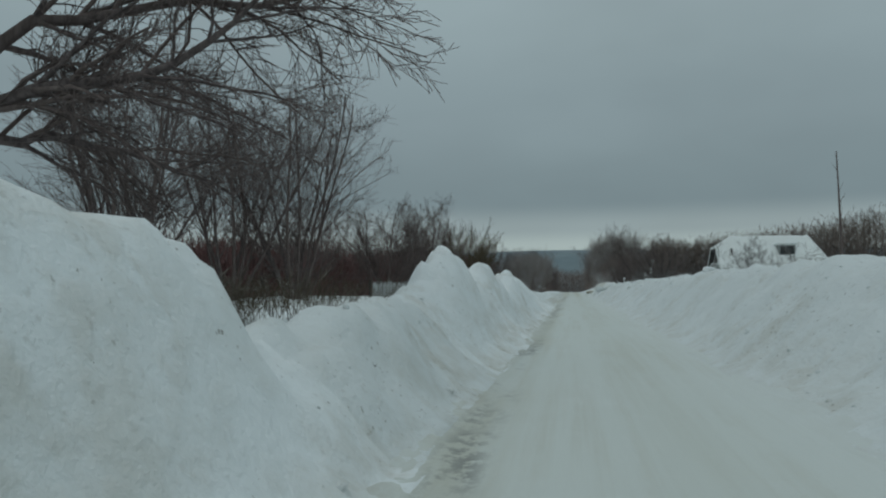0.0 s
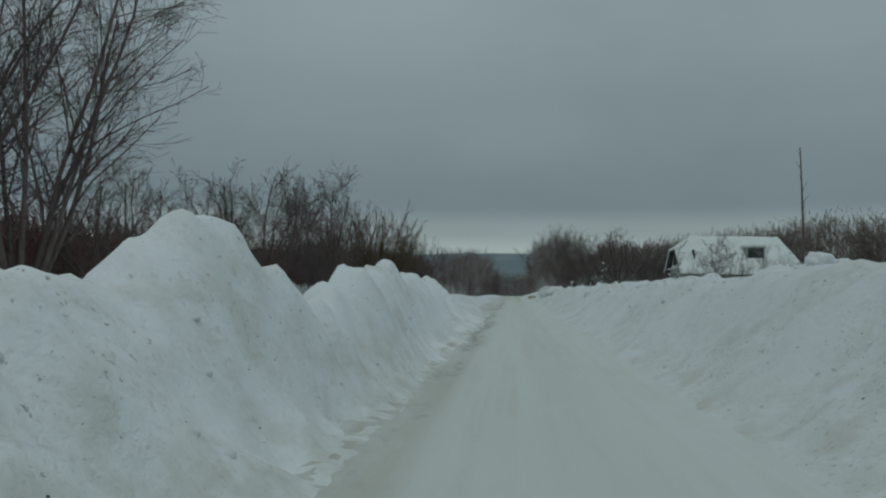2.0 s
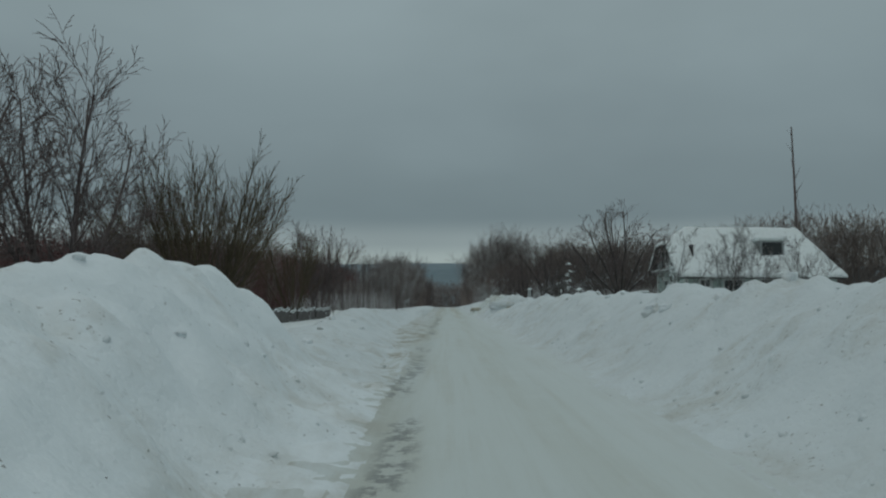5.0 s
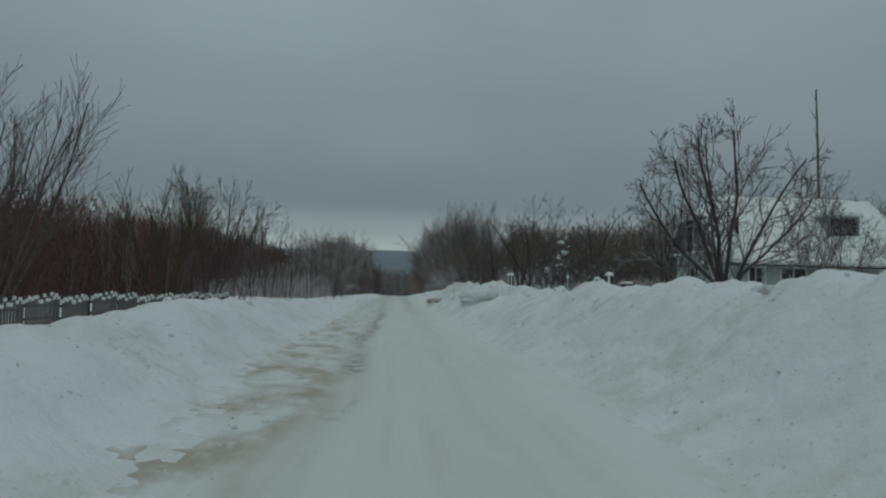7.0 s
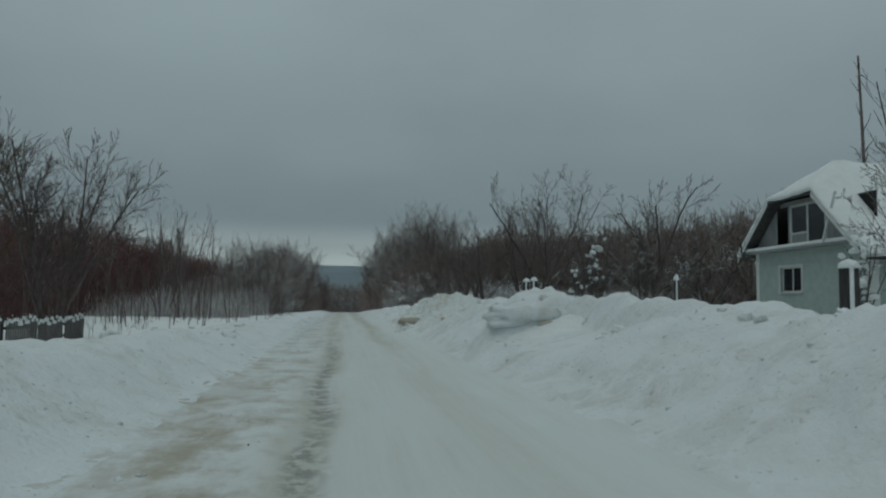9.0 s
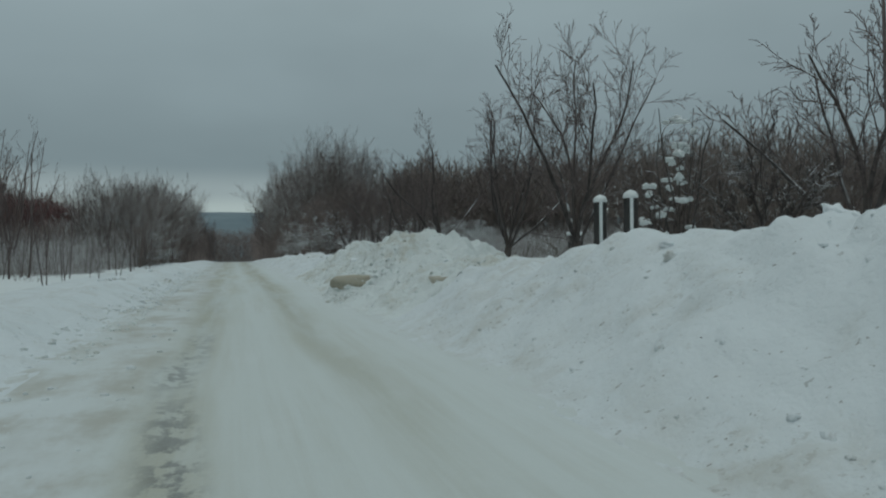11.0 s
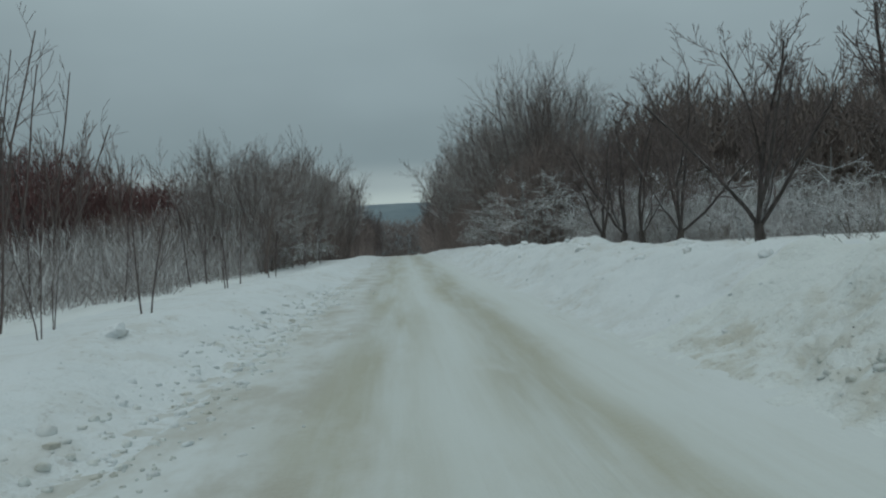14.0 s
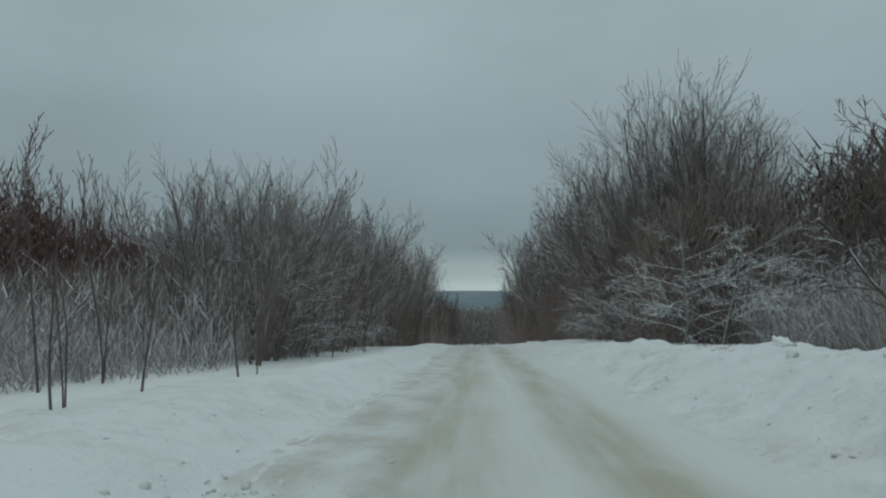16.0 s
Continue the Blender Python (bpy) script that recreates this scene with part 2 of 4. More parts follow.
# ---- helpers for shapes ----
def lattice(ix, iy, seed):
    h = (ix.astype(np.int64) * 374761393 + iy.astype(np.int64) * 668265263 + seed * 2147483647) & 0xFFFFFFFF
    h = ((h ^ (h >> 13)) * 1274126177) & 0xFFFFFFFF
    return ((h ^ (h >> 16)) & 0xFFFF) / 65535.0


def vnoise(x, y, seed=0):
    ix, iy = np.floor(x), np.floor(y)
    fx, fy = x - ix, y - iy
    fx, fy = fx * fx * (3 - 2 * fx), fy * fy * (3 - 2 * fy)
    a, b = lattice(ix, iy, seed), lattice(ix + 1, iy, seed)
    c, d = lattice(ix, iy + 1, seed), lattice(ix + 1, iy + 1, seed)
    return (a + (b - a) * fx) * (1 - fy) + (c + (d - c) * fx) * fy


def fbm(x, y, scale, octaves=4, seed=0):
    total, amp, size = 0.0, 1.0, 0.0
    for k in range(octaves):
        total = total + amp * (vnoise(x / scale, y / scale, seed + k * 17) - 0.5)
        size += amp
        amp, scale = amp * 0.5, scale * 0.5
    return total / size * 2


def step(a, b, x):
    t = np.clip((x - a) / (b - a), 0, 1)
    return t * t * (3 - 2 * t)


# the crest of the snow thrown up on the left, heap by heap: y, height
LEFT_CREST = [(-40, 1.6), (2.5, 1.75), (3.6, 1.66), (4.36, 1.47), (4.5, 1.1), (4.8, 0.97), (5.4, 0.9), (7.5, 1.1), (10.4, 1.0)]
LEFT_CREST += [(11.8, 1.15), (12.6, 1.2), (13.1, 1.42), (13.4, 1.7), (14.0, 1.67), (14.4, 1.9), (15.1, 2.02), (15.65, 1.97), (15.85, 1.55), (16.4, 1.24)]
LEFT_CREST += [(17.0, 1.44), (17.8, 1.45), (18.0, 1.3), (19.4, 1.3), (20.6, 1.38), (21.4, 1.93), (21.9, 1.93), (22.6, 1.58), (23.5, 1.26), (24.0, 1.23)]
LEFT_CREST += [(25.5, 1.32), (26.2, 1.58), (26.8, 1.66), (28.2, 1.55), (28.7, 1.66), (29.0, 1.28), (30.2, 1.28)]
LEFT_CREST += [(30.7, 1.65), (32.2, 1.9), (32.8, 1.88), (33.2, 1.67), (34.3, 1.49), (34.5, 1.28), (36.0, 1.22), (38.0, 1.22)]
LEFT_CREST += [(38.5, 1.6), (39.0, 1.92), (39.5, 1.95), (41.0, 1.66), (41.8, 1.55), (42.5, 1.18)]
LEFT_CREST += [(44.5, 1.38), (46.5, 1.7), (48.0, 1.82), (50.1, 1.78), (51.3, 1.47), (51.5, 1.2), (51.65, 0.55)]
LEFT_CREST += [(58, 0.6), (66, 0.8), (72, 0.95), (80, 0.95), (86, 0.84), (96, 0.62), (110, 0.42), (130, 0.42), (145, 0.45), (170, 0.40), (210, 0.2), (420, 0.2)]
LEFT_LINE = [(-40, -1.2), (1.5, -1.05), (5, -0.67), (8, -0.55), (11, -0.95), (13, -0.85), (15, -0.9), (17, -0.6), (20, -1.3), (23, -0.6), (29, -0.58), (32, -1.38), (35, -0.65), (38, -1.9),
             (41, -1.4), (44, -1.8), (50, -2.08), (53, -1.5), (57, -1.9), (75, -2.6), (420, -2.6)]
RIGHT_CREST = [(-40, 1.64), (15, 1.65), (25, 1.62), (45, 1.58), (60, 1.5), (75, 1.38), (80, 1.25), (86, 1.22), (90, 1.55), (97, 1.55), (99.5, 1.32), (102, 1.42), (105, 1.15),
               (108, 1.05), (113, 0.98), (120, 1.0), (130, 1.0), (145, 1.0), (160, 0.85), (172, 0.75), (210, 0.3), (420, 0.2)]


def fall(y):
    return -0.02 * np.maximum(y - 198, 0) * step(198, 225, y)


def field_left(x, y):
    return 0.72 - 0.80 * step(50, 78, y) + 0.05 * step(120, 150, y) + 0.12 * fbm(x, y, 9.0, 3, 5) + fall(y)


def field_right(x, y):
    return 0.85 - 0.25 * step(120, 180, y) + 0.12 * fbm(x, y, 9.0, 3, 9) + fall(y)


# cones of snow that the plough has thrown up beside the road: x, y, height, reach in x and y
HEAPS = [(7.1, 116.5, 0.68, 2.6, 2.7), (6.9, 127.2, 0.42, 1.9, 3.5), (7.0, 99.0, 0.2, 1.4, 2.0)]


# faces where a blade or wheel has cut a heap: middle x, y, half width, upper and lower edge
SCRAPES = [(4.5, 114.2, 0.7, 0.74, 0.24), (5.75, 109.3, 0.5, 0.84, 0.42), (5.75, 94.6, 1.25, 1.26, 0.55)]


def clods(x, y, size, seed):
    """Rounded clods of snow, like half-sunk pebbles, 0 to 1."""
    best = np.zeros(np.broadcast(x, y).shape)
    ix, iy = np.floor(x / size), np.floor(y / size)
    for dx in (-1, 0, 1):
        for dy in (-1, 0, 1):
            cx, cy = ix + dx, iy + dy
            px, py = (cx + lattice(cx, cy, seed)) * size, (cy + lattice(cx, cy, seed + 5)) * size
            r = size * (0.25 + 0.55 * lattice(cx, cy, seed + 9))
            q = 1 - ((x - px) ** 2 + (y - py) ** 2) / r ** 2
            best = np.maximum(best, np.sqrt(np.maximum(q, 0)) * r / size)
    return best


def height(x, y, beside=False):
    x, y = np.asarray(x, float), np.asarray(y, float)
    road = -0.035 * np.exp(-((x - 0.75) / 0.28) ** 2) - 0.03 * np.exp(-((x - 2.5) / 0.28) ** 2) + 0.02 * fbm(x, y, 0.9, 3, 2) + fall(y)
    hl = np.interp(y, [p[0] for p in LEFT_CREST], [p[1] for p in LEFT_CREST]) + 0.03 * step(55, 50, y) + fall(y)
    hr = np.interp(y, [p[0] for p in RIGHT_CREST], [p[1] for p in RIGHT_CREST]) + fall(y)
    hl = hl + (0.03 * fbm(y, 0 * y + 30, 0.8, 3, 63) + 0.09 * np.maximum(fbm(y + 0.6 * x, x, 0.38, 2, 64), -0.15)) * step(55, 48, y)
    hr = hr + (0.16 * fbm(y, 0 * y + 40, 1.7, 3, 61) + 0.12 * np.maximum(fbm(y, 0 * y + 50, 0.8, 2, 62), 0) + 0.16 * np.maximum(fbm(y, x * 0.7, 0.42, 2, 65), 0.05)) * step(5, 20, y) * step(175, 160, y)
    wx, wy = x + 0.25 * fbm(x, y, 0.8, 2, 71), y + 0.25 * fbm(x, y, 0.8, 2, 72)
    rough = step(0.25, 0.7, vnoise(x / 2.2, y / 2.2, 81))
    lump = 0.14 * fbm(x, y, 1.5, 3, 21) + 0.20 * clods(wx, wy, 0.9, 3) + (0.03 + 0.10 * rough) * clods(wx, wy, 0.34, 4) + 0.05 * fbm(x, y, 0.35, 2, 31) - 0.15
    low = step(55, 75, y)
    foot_l = 0.62 + 0.16 * fbm(y, 0 * y, 3.0, 3, 4) - 1.4 * low
    top_l = np.interp(y, [p[0] for p in LEFT_LINE], [p[1] for p in LEFT_LINE]) + 0.08 * fbm(y, 0 * y + 9, 2.0, 2, 6)
    fl = field_left(x, y)
    up = np.clip((foot_l - x) / (foot_l - top_l), 0, 1)
    shelf = np.minimum(hl, 0.92 + 0.12 * fbm(y, 0 * y + 2, 4.0, 2, 77))
    left = road + (shelf - road) * (0.4 * (1 - (1 - up) ** 1.35) + 0.6 * step(0, 1, up)) + (hl - shelf) * step(0.32, 0.97, up)
    back = step(top_l - 0.12, top_l - 0.7 - 0.95 * low - (0.35 + 0.85 * low) * vnoise(y / 3.0, 0 * y, 8), x)
    left = left + (fl - left) * back
    calm = 0.10 * fbm(x, y, 1.5, 3, 21) + 0.20 * clods(wx, wy, 0.9, 3) + 0.15 * clods(wx, wy, 0.5, 13) + 0.06 * clods(wx, wy, 0.26, 15) + 0.04 * fbm(x, y, 0.35, 2, 31) - 0.19
    left = left + (calm + (lump - calm) * step(0.9, 0.5, up)) * step(0.0, 0.25, up) * (1 - 0.75 * back) * (1 - 0.35 * low)
    foot_r = 3.75 + 0.25 * fbm(y, 0 * y + 3, 3.0, 3, 14) - 0.35 * np.exp(-((y - 116) / 2.6) ** 2)
    top_r = foot_r + 2.5 + 0.35 * fbm(y, 0 * y + 5, 4.0, 2, 16)
    fr = field_right(x, y)
    up = np.clip((x - foot_r) / (top_r - foot_r), 0, 1)
    right = road + (hr - road) * (0.22 * up + 0.78 * step(0, 1, up))
    back = step(top_r + 0.5, top_r + 2.6, x)
    right = right + (fr - right) * back
    right = right + (lump * 0.8 + 0.09 * fbm(x, y, 0.8, 3, 44) + 0.05) * step(0.0, 0.4, up) * (1 - 0.75 * back)
    crumbly = step(103, 108, y) * step(136, 128, y) * step(0.05, 0.35, up)
    right = right + (0.12 * clods(wx, wy, 0.40, 26) + 0.08 * clods(wx, wy, 0.19, 27) + 0.08 * fbm(x, y, 0.26, 2, 28) - 0.06) * crumbly
    for hx, hy, hh, rx, ry in HEAPS:
        d = np.sqrt(((x - hx) / rx) ** 2 + ((y - hy) / ry) ** 2)
        bump = hh * step(1.25, 0.15, d)
        right = right + bump * (1 + 0.35 * fbm(x, y, 0.7, 4, 52)) + (0.12 * clods(wx, wy, 0.42, 6) + 0.08 * clods(wx, y, 0.2, 7) + 0.14 * fbm(x, y, 0.28, 3, 53)) * step(1.3, 0.7, d)
    for cx, cy, half, top, low in SCRAPES:
        side = step(half * 1.3, half * 0.45, np.abs(x - cx + 0.15 * fbm(x, y, 0.6, 2, 58)))
        behind = step(cy, cy + 0.3, y + 0.12 * fbm(x, y, 0.4, 2, 59)) * step(cy + 2.4, cy + 0.6, y) * side
        before = step(cy + 0.1, cy - 0.1, y) * step(cy - 1.2, cy - 0.3, y) * side
        right = right + np.maximum(top * (1 + 0.12 * fbm(x, y, 0.5, 3, 57)) - right, 0) * behind
        right = right - np.maximum(right - low, 0) * before * 0.8
    # the shovelled bay before the large slab
    bay = step(86.5, 90.5, y) * step(94.9, 94.3, y) * step(7.1, 6.3, x)
    right = right - np.maximum(right - 0.34 - 0.15 * (x - 4) - 0.06 * fbm(x, y, 0.7, 3, 91), 0) * bay * 0.9
    away = -0.08 if beside else 0.0
    return np.where(x < foot_l, left, np.where(x > foot_r, right, road + away))


def road_height(x, y):
    z = height(x, y)
    return np.where((x < -1.1) | (x > 4.6), fall(y) - 0.05, np.minimum(z, fall(y) + 0.06))


GRID_X, GRID_Y = np.arange(-60, 60.6, 0.6), np.arange(-60, 420.6, 0.6)
GRID_Z = height(*np.meshgrid(GRID_X, GRID_Y))


def z_at(x, y):
    return float(GRID_Z[int(round((min(max(y, -60), 420) + 60) / 0.6)), int(round((min(max(x, -60), 60) + 60) / 0.6))])


def link_mesh(name, verts, faces, material, smooth=True):
    me = bpy.data.meshes.new(name)
    verts, faces = np.asarray(verts, np.float32), np.asarray(faces, np.int32)
    me.vertices.add(len(verts))
    me.vertices.foreach_set("co", verts.ravel())
    n, k = faces.shape
    me.loops.add(n * k)
    me.loops.foreach_set("vertex_index", faces.ravel())
    me.polygons.add(n)
    me.polygons.foreach_set("loop_start", np.arange(n, dtype=np.int32) * k)
    me.polygons.foreach_set("use_smooth", np.full(n, smooth))
    me.materials.append(material)
    me.update(calc_edges=True)
    return new(name, me)


def sheet(name, xs, ys, fz, material):
    X, Y = np.meshgrid(xs, ys)
    Z = fz(X, Y)
    v = np.stack([X.ravel(), Y.ravel(), Z.ravel()], -1)
    w, h = len(xs), len(ys)
    i = (np.arange(h - 1)[:, None] * w + np.arange(w - 1)[None]).ravel()
    return link_mesh(name, v, np.stack([i, i + 1, i + w + 1, i + w], -1), material)


def under(ob, parent, label=""):
    ob.parent = parent
    if label:
        ob["label"] = label
    return ob


def part(name, bm, material, parent, label="", smooth=False):
    me = bpy.data.meshes.new(name)
    bm.to_mesh(me)
    bm.free()
    me.materials.append(material)
    if smooth:
        me.polygons.foreach_set("use_smooth", [True] * len(me.polygons))
    ob = new(name, me)
    return under(ob, parent, label) if parent else ob


def box(bm, x0, x1, y0, y1, z0, z1, bevel=0.0):
    r = bmesh.ops.create_cube(bm, size=1.0)
    bmesh.ops.transform(bm, verts=r["verts"], matrix=Matrix.LocRotScale(((x0 + x1) / 2, (y0 + y1) / 2, (z0 + z1) / 2), None, (x1 - x0, y1 - y0, z1 - z0)))
    if bevel:
        es = list({e for v in r["verts"] for e in v.link_edges})
        bmesh.ops.bevel(bm, geom=es, offset=bevel, segments=2, affect="EDGES", profile=0.5)
    return bm


def boxed(*a, bevel=0.0):
    return box(bmesh.new(), *a, bevel=bevel)


# ---- ground, road and snow banks ----
def steps(*runs):
    out = []
    for a, b, s in runs:
        out += list(np.arange(a, b, s))
    return np.array(out + [runs[-1][1]])


def bed(x, y):
    inside = step(-7.3, -6.7, x) * step(9.9, 9.3, x) * step(-41, -38, y) * step(425, 415, y)
    far = np.hypot(x, y - 60)
    flat = height(np.clip(x, -60, 60), np.clip(y, -60, 420))
    dip = -9 * step(420, 700, y)
    return flat + dip - 0.35 * inside + 0.0 * far


ground = sheet("ground", steps((-3200, -400, 200), (-400, -60, 20), (-60, -8, 1.5), (-8, 11, 0.8), (11, 60, 1.5), (60, 400, 20), (400, 3200, 200)),
               steps((-1500, -60, 120), (-60, 210, 1.8), (210, 440, 5), (440, 3400, 120)), bed, SNOW)
tagged(ground, "wide snow-covered field on both sides of the road", "ground", kind="structure")

road = sheet("road", steps((-1.4, 5.0, 0.16)), steps((-40, -4, 1.0), (-4, 170, 0.3), (170, 420, 2.0)), road_height, ROAD)
tagged(road, "narrow road of packed snow with yellowish wheel ruts", "road", kind="structure")


def bank(name, x0, x1, y0, y1, sx, sy, material):
    def fz(x, y):
        tuck = 0.10 * (step(x0 + 0.35, x0, x) if x0 < -2 else step(x1 - 0.35, x1, x))
        return height(x, y, True) - tuck
    return sheet(name, steps((x0, x1, sx)), steps((y0, y1, sy)), fz, material)


LEFT_PILES = [(-40, 5.4), (11.0, 16.5), (16.5, 23.8), (23.8, 29.4), (29.4, 37.6), (37.6, 43.4), (43.4, 52.0)]
LEFT_BANKS = [(5.4, 11.0), (52.0, 160), (160, 420)]
for a, b in LEFT_PILES:
    tagged(bank("snow_mound", -7.0, 0.95, a, b, 0.09, 0.09 if a > -1 else 0.15, PILE),
           "tall heap of ploughed white snow beside the road", "snow mound", group="snow heaps along the road")
for k, (a, b) in enumerate(LEFT_BANKS):
    tagged(bank("snow_bank_left_%d" % (k + 1), -7.0, 0.95, a, b, 0.09 if b < 20 else 0.14, (0.09 if b < 20 else 0.14) if b < 200 else 1.0, BANK), "low ploughed snow bank with scattered clods", "snow bank", kind="structure")
for k, (a, b) in enumerate([(-40, 60), (60, 108), (132, 165), (165, 420)]):
    tagged(bank("snow_bank_right_%d" % (k + 1), 3.3, 9.6, a, b, 0.1, 0.12 if b < 200 else 1.0, BANK), "long ploughed snow bank with a rough crest", "snow bank", kind="structure")
tagged(bank("snow_mound", 2.9, 9.6, 108, 121.6, 0.055, 0.055, DIRTY), "big heap of crumbly dirty snow beside the road", "snow mound", group="snow heaps along the road")
tagged(bank("snow_mound", 3.2, 9.6, 121.6, 132, 0.1, 0.08, DIRTY), "rounded heap of crumbly snow beside the road", "snow mound", group="snow heaps along the road")


def hill_z(x, y):
    return 62 * np.exp(-((y - 1900) / 420.0) ** 2) * (0.85 + 0.25 * fbm(x, y, 900.0, 4, 3)) + 40 * step(1200, 1900, y) - 12


# no haze in the air here: HILL's pale blue carries it
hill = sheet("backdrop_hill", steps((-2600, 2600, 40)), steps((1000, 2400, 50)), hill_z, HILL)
tagged(hill, "distant low wooded hill with blue haze painted into its colour", "hill", kind="structure")


# ---- trees ----
def limb(rng, p, d, length, r0, r1, n, bend, lift):
    pts = [np.array(p, float)]
    d = np.array(d, float)
    for _ in range(n):
        d = d + rng.normal(0, bend, 3) + np.array([0, 0, lift])
        d /= math.sqrt(d @ d)
        pts.append(pts[-1] + d * length / n)
    return np.array(pts), np.linspace(r0, r1, n + 1)


def spread(rng, d, angle):
    d = d / np.linalg.norm(d)
    q = rng.normal(size=3)
    a = np.array([d[1] * q[2] - d[2] * q[1], d[2] * q[0] - d[0] * q[2], d[0] * q[1] - d[1] * q[0]])
    a /= math.sqrt(a @ a)
    return d * math.cos(angle) + a * math.sin(angle)


def grow(rng, base, aim, length, radius, level, plan, out):
    """plan: for each level, (segments, bend, lift, children, angle, length ratio, first child at)"""
    seg, bend, lift, kids, angle, ratio, first = plan[level]
    tip = 0.35 if level + 1 < len(plan) else 0.3
    pts, rad = limb(rng, base, aim, length, radius, radius * tip, seg, bend, lift)
    out.append((level, pts, rad))
    if level + 1 >= len(plan):
        return
    for k in range(kids):
        t = first + (0.98 - first) * (k + rng.random()) / kids
        f = t * seg
        i = min(int(f), seg - 1)
        p = pts[i] + (pts[i + 1] - pts[i]) * (f - i)
        r = rad[i] + (rad[i + 1] - rad[i]) * (f - i)
        d = spread(rng, pts[i + 1] - pts[i], angle * rng.uniform(0.6, 1.3))
        grow(rng, p, d, length * ratio * rng.uniform(0.6, 1.15) * (1.15 - 0.55 * t), max(r * 0.42, 0.004), level + 1, plan, out)


def tubes(branches, sides, thin=0.006):
    vs, fs, base = [], [], 0
    for level, pts, rad in branches:
        s = sides[min(level, len(sides) - 1)]
        n = len(pts)
        t = np.empty_like(pts)
        t[1:-1] = pts[2:] - pts[:-2]
        t[0], t[-1] = pts[1] - pts[0], pts[-1] - pts[-2]
        t /= np.sqrt((t * t).sum(1))[:, None] + 1e-9
        o = np.zeros(n)
        u = np.stack([t[:, 1], -t[:, 0], o], -1) if abs(t[0, 2]) < 0.9 else np.stack([o, t[:, 2], -t[:, 1]], -1)
        u /= np.sqrt((u * u).sum(1))[:, None] + 1e-9
        w = np.stack([t[:, 1] * u[:, 2] - t[:, 2] * u[:, 1], t[:, 2] * u[:, 0] - t[:, 0] * u[:, 2], t[:, 0] * u[:, 1] - t[:, 1] * u[:, 0]], -1)
        a = np.arange(s) * 2 * np.pi / s + np.pi / 6
        rr = np.maximum(rad, thin)[:, None, None]
        ring = pts[:, None] + rr * (np.cos(a)[None, :, None] * u[:, None] + np.sin(a)[None, :, None] * w[:, None])
        vs.append(ring.reshape(-1, 3))
        i = np.arange(n - 1)[:, None] * s
        j = np.arange(s)[None]
        k = (j + 1) % s
        fs.append((np.stack([i + j, i + k, i + s + k, i + s + j], -1) + base).reshape(-1, 4))
        base += n * s
    return np.concatenate(vs), np.concatenate(fs)


def tree_branches(seed, tall, stems, plan, lean=0.12, thick=None, flare=0.35):
    rng = np.random.default_rng(seed)
    out = []
    for k in range(stems):
        a = 2 * np.pi * (k + rng.random()) / stems
        tilt = (flare if stems > 1 else lean) * rng.uniform(0.5, 1.2)
        d = np.array([math.cos(a) * tilt, math.sin(a) * tilt, 1.0])
        d /= np.linalg.norm(d)
        root = np.array([math.cos(a), math.sin(a), 0]) * (0.12 * (stems > 1)) + np.array([0, 0, -0.4])
        grow(rng, root, d, (tall + 0.4) * rng.uniform(0.85, 1.05), (thick or tall * 0.012) * (1.0 if stems == 1 else 0.75), 0, plan, out)
    return out


def tree_thing(name, branches, sides, bark, twig, split=1, thin=0.006):
    root = new(name)
    trunk = [b for b in branches if b[0] <= split]
    crown = [b for b in branches if b[0] > split]
    under(link_mesh("trunk", *tubes(trunk, sides), bark), root)
    if crown:
        under(link_mesh("crown", *tubes(crown, sides, thin), twig), root)
    return root


def placed(ob, x, y, turn=0.0, size=1.0, sink=0.05):
    ob.matrix_basis = Matrix.LocRotScale((x, y, z_at(x, y) - sink), Euler((0, 0, turn)), (size, size, size))
    return ob


def tufts(branches_list, places, sides, thin):
    """One mesh of many plants: a template for each place (template, x, y, z, turn, size)."""
    made = [tubes(b, sides, thin) for b in branches_list]
    vs, fs, base = [], [], 0
    for k, x, y, z, turn, size in places:
        v, f = made[k]
        c, s = math.cos(turn), math.sin(turn)
        w = v * size
        vs.append(np.stack([w[:, 0] * c - w[:, 1] * s + x, w[:, 0] * s + w[:, 1] * c + y, w[:, 2] + z], -1))
        fs.append(f + base)
        base += len(v)
    return np.concatenate(vs), np.concatenate(fs)


# segments, bend, lift, children, angle, ratio, first child
LIMB = [None, (8, 0.10, 0.05, 11, 0.65, 0.46, 0.18), (5, 0.13, 0.04, 7, 0.65, 0.46, 0.12), (2, 0.18, 0.03, 3, 0.65, 0.55, 0.1), (1, 0.1, 0.0, 0, 0, 0, 0)]
THICK = [(8, 0.06, 0.02, 14, 0.62, 0.42, 0.22), (4, 0.12, 0.03, 9, 0.65, 0.5, 0.12), (2, 0.16, 0.04, 3, 0.6, 0.55, 0.1), (1, 0.1, 0, 0, 0, 0, 0)]
ROUND = [(8, 0.09, 0.045, 13, 0.75, 0.44, 0.2), (4, 0.14, 0.045, 9, 0.65, 0.5, 0.12), (2, 0.16, 0.04, 3, 0.6, 0.55, 0.1), (1, 0.1, 0, 0, 0, 0, 0)]
BROOM = [(7, 0.06, 0.045, 11, 0.42, 0.40, 0.25), (4, 0.1, 0.06, 8, 0.45, 0.5, 0.1), (1, 0.1, 0.03, 0, 0, 0, 0)]
CROWN = [(5, 0.07, 0.015, 14, 0.6, 0.40, 0.3), (2, 0.12, 0.045, 9, 0.6, 0.5, 0.08), (1, 0.12, 0.05, 0, 0, 0, 0)]
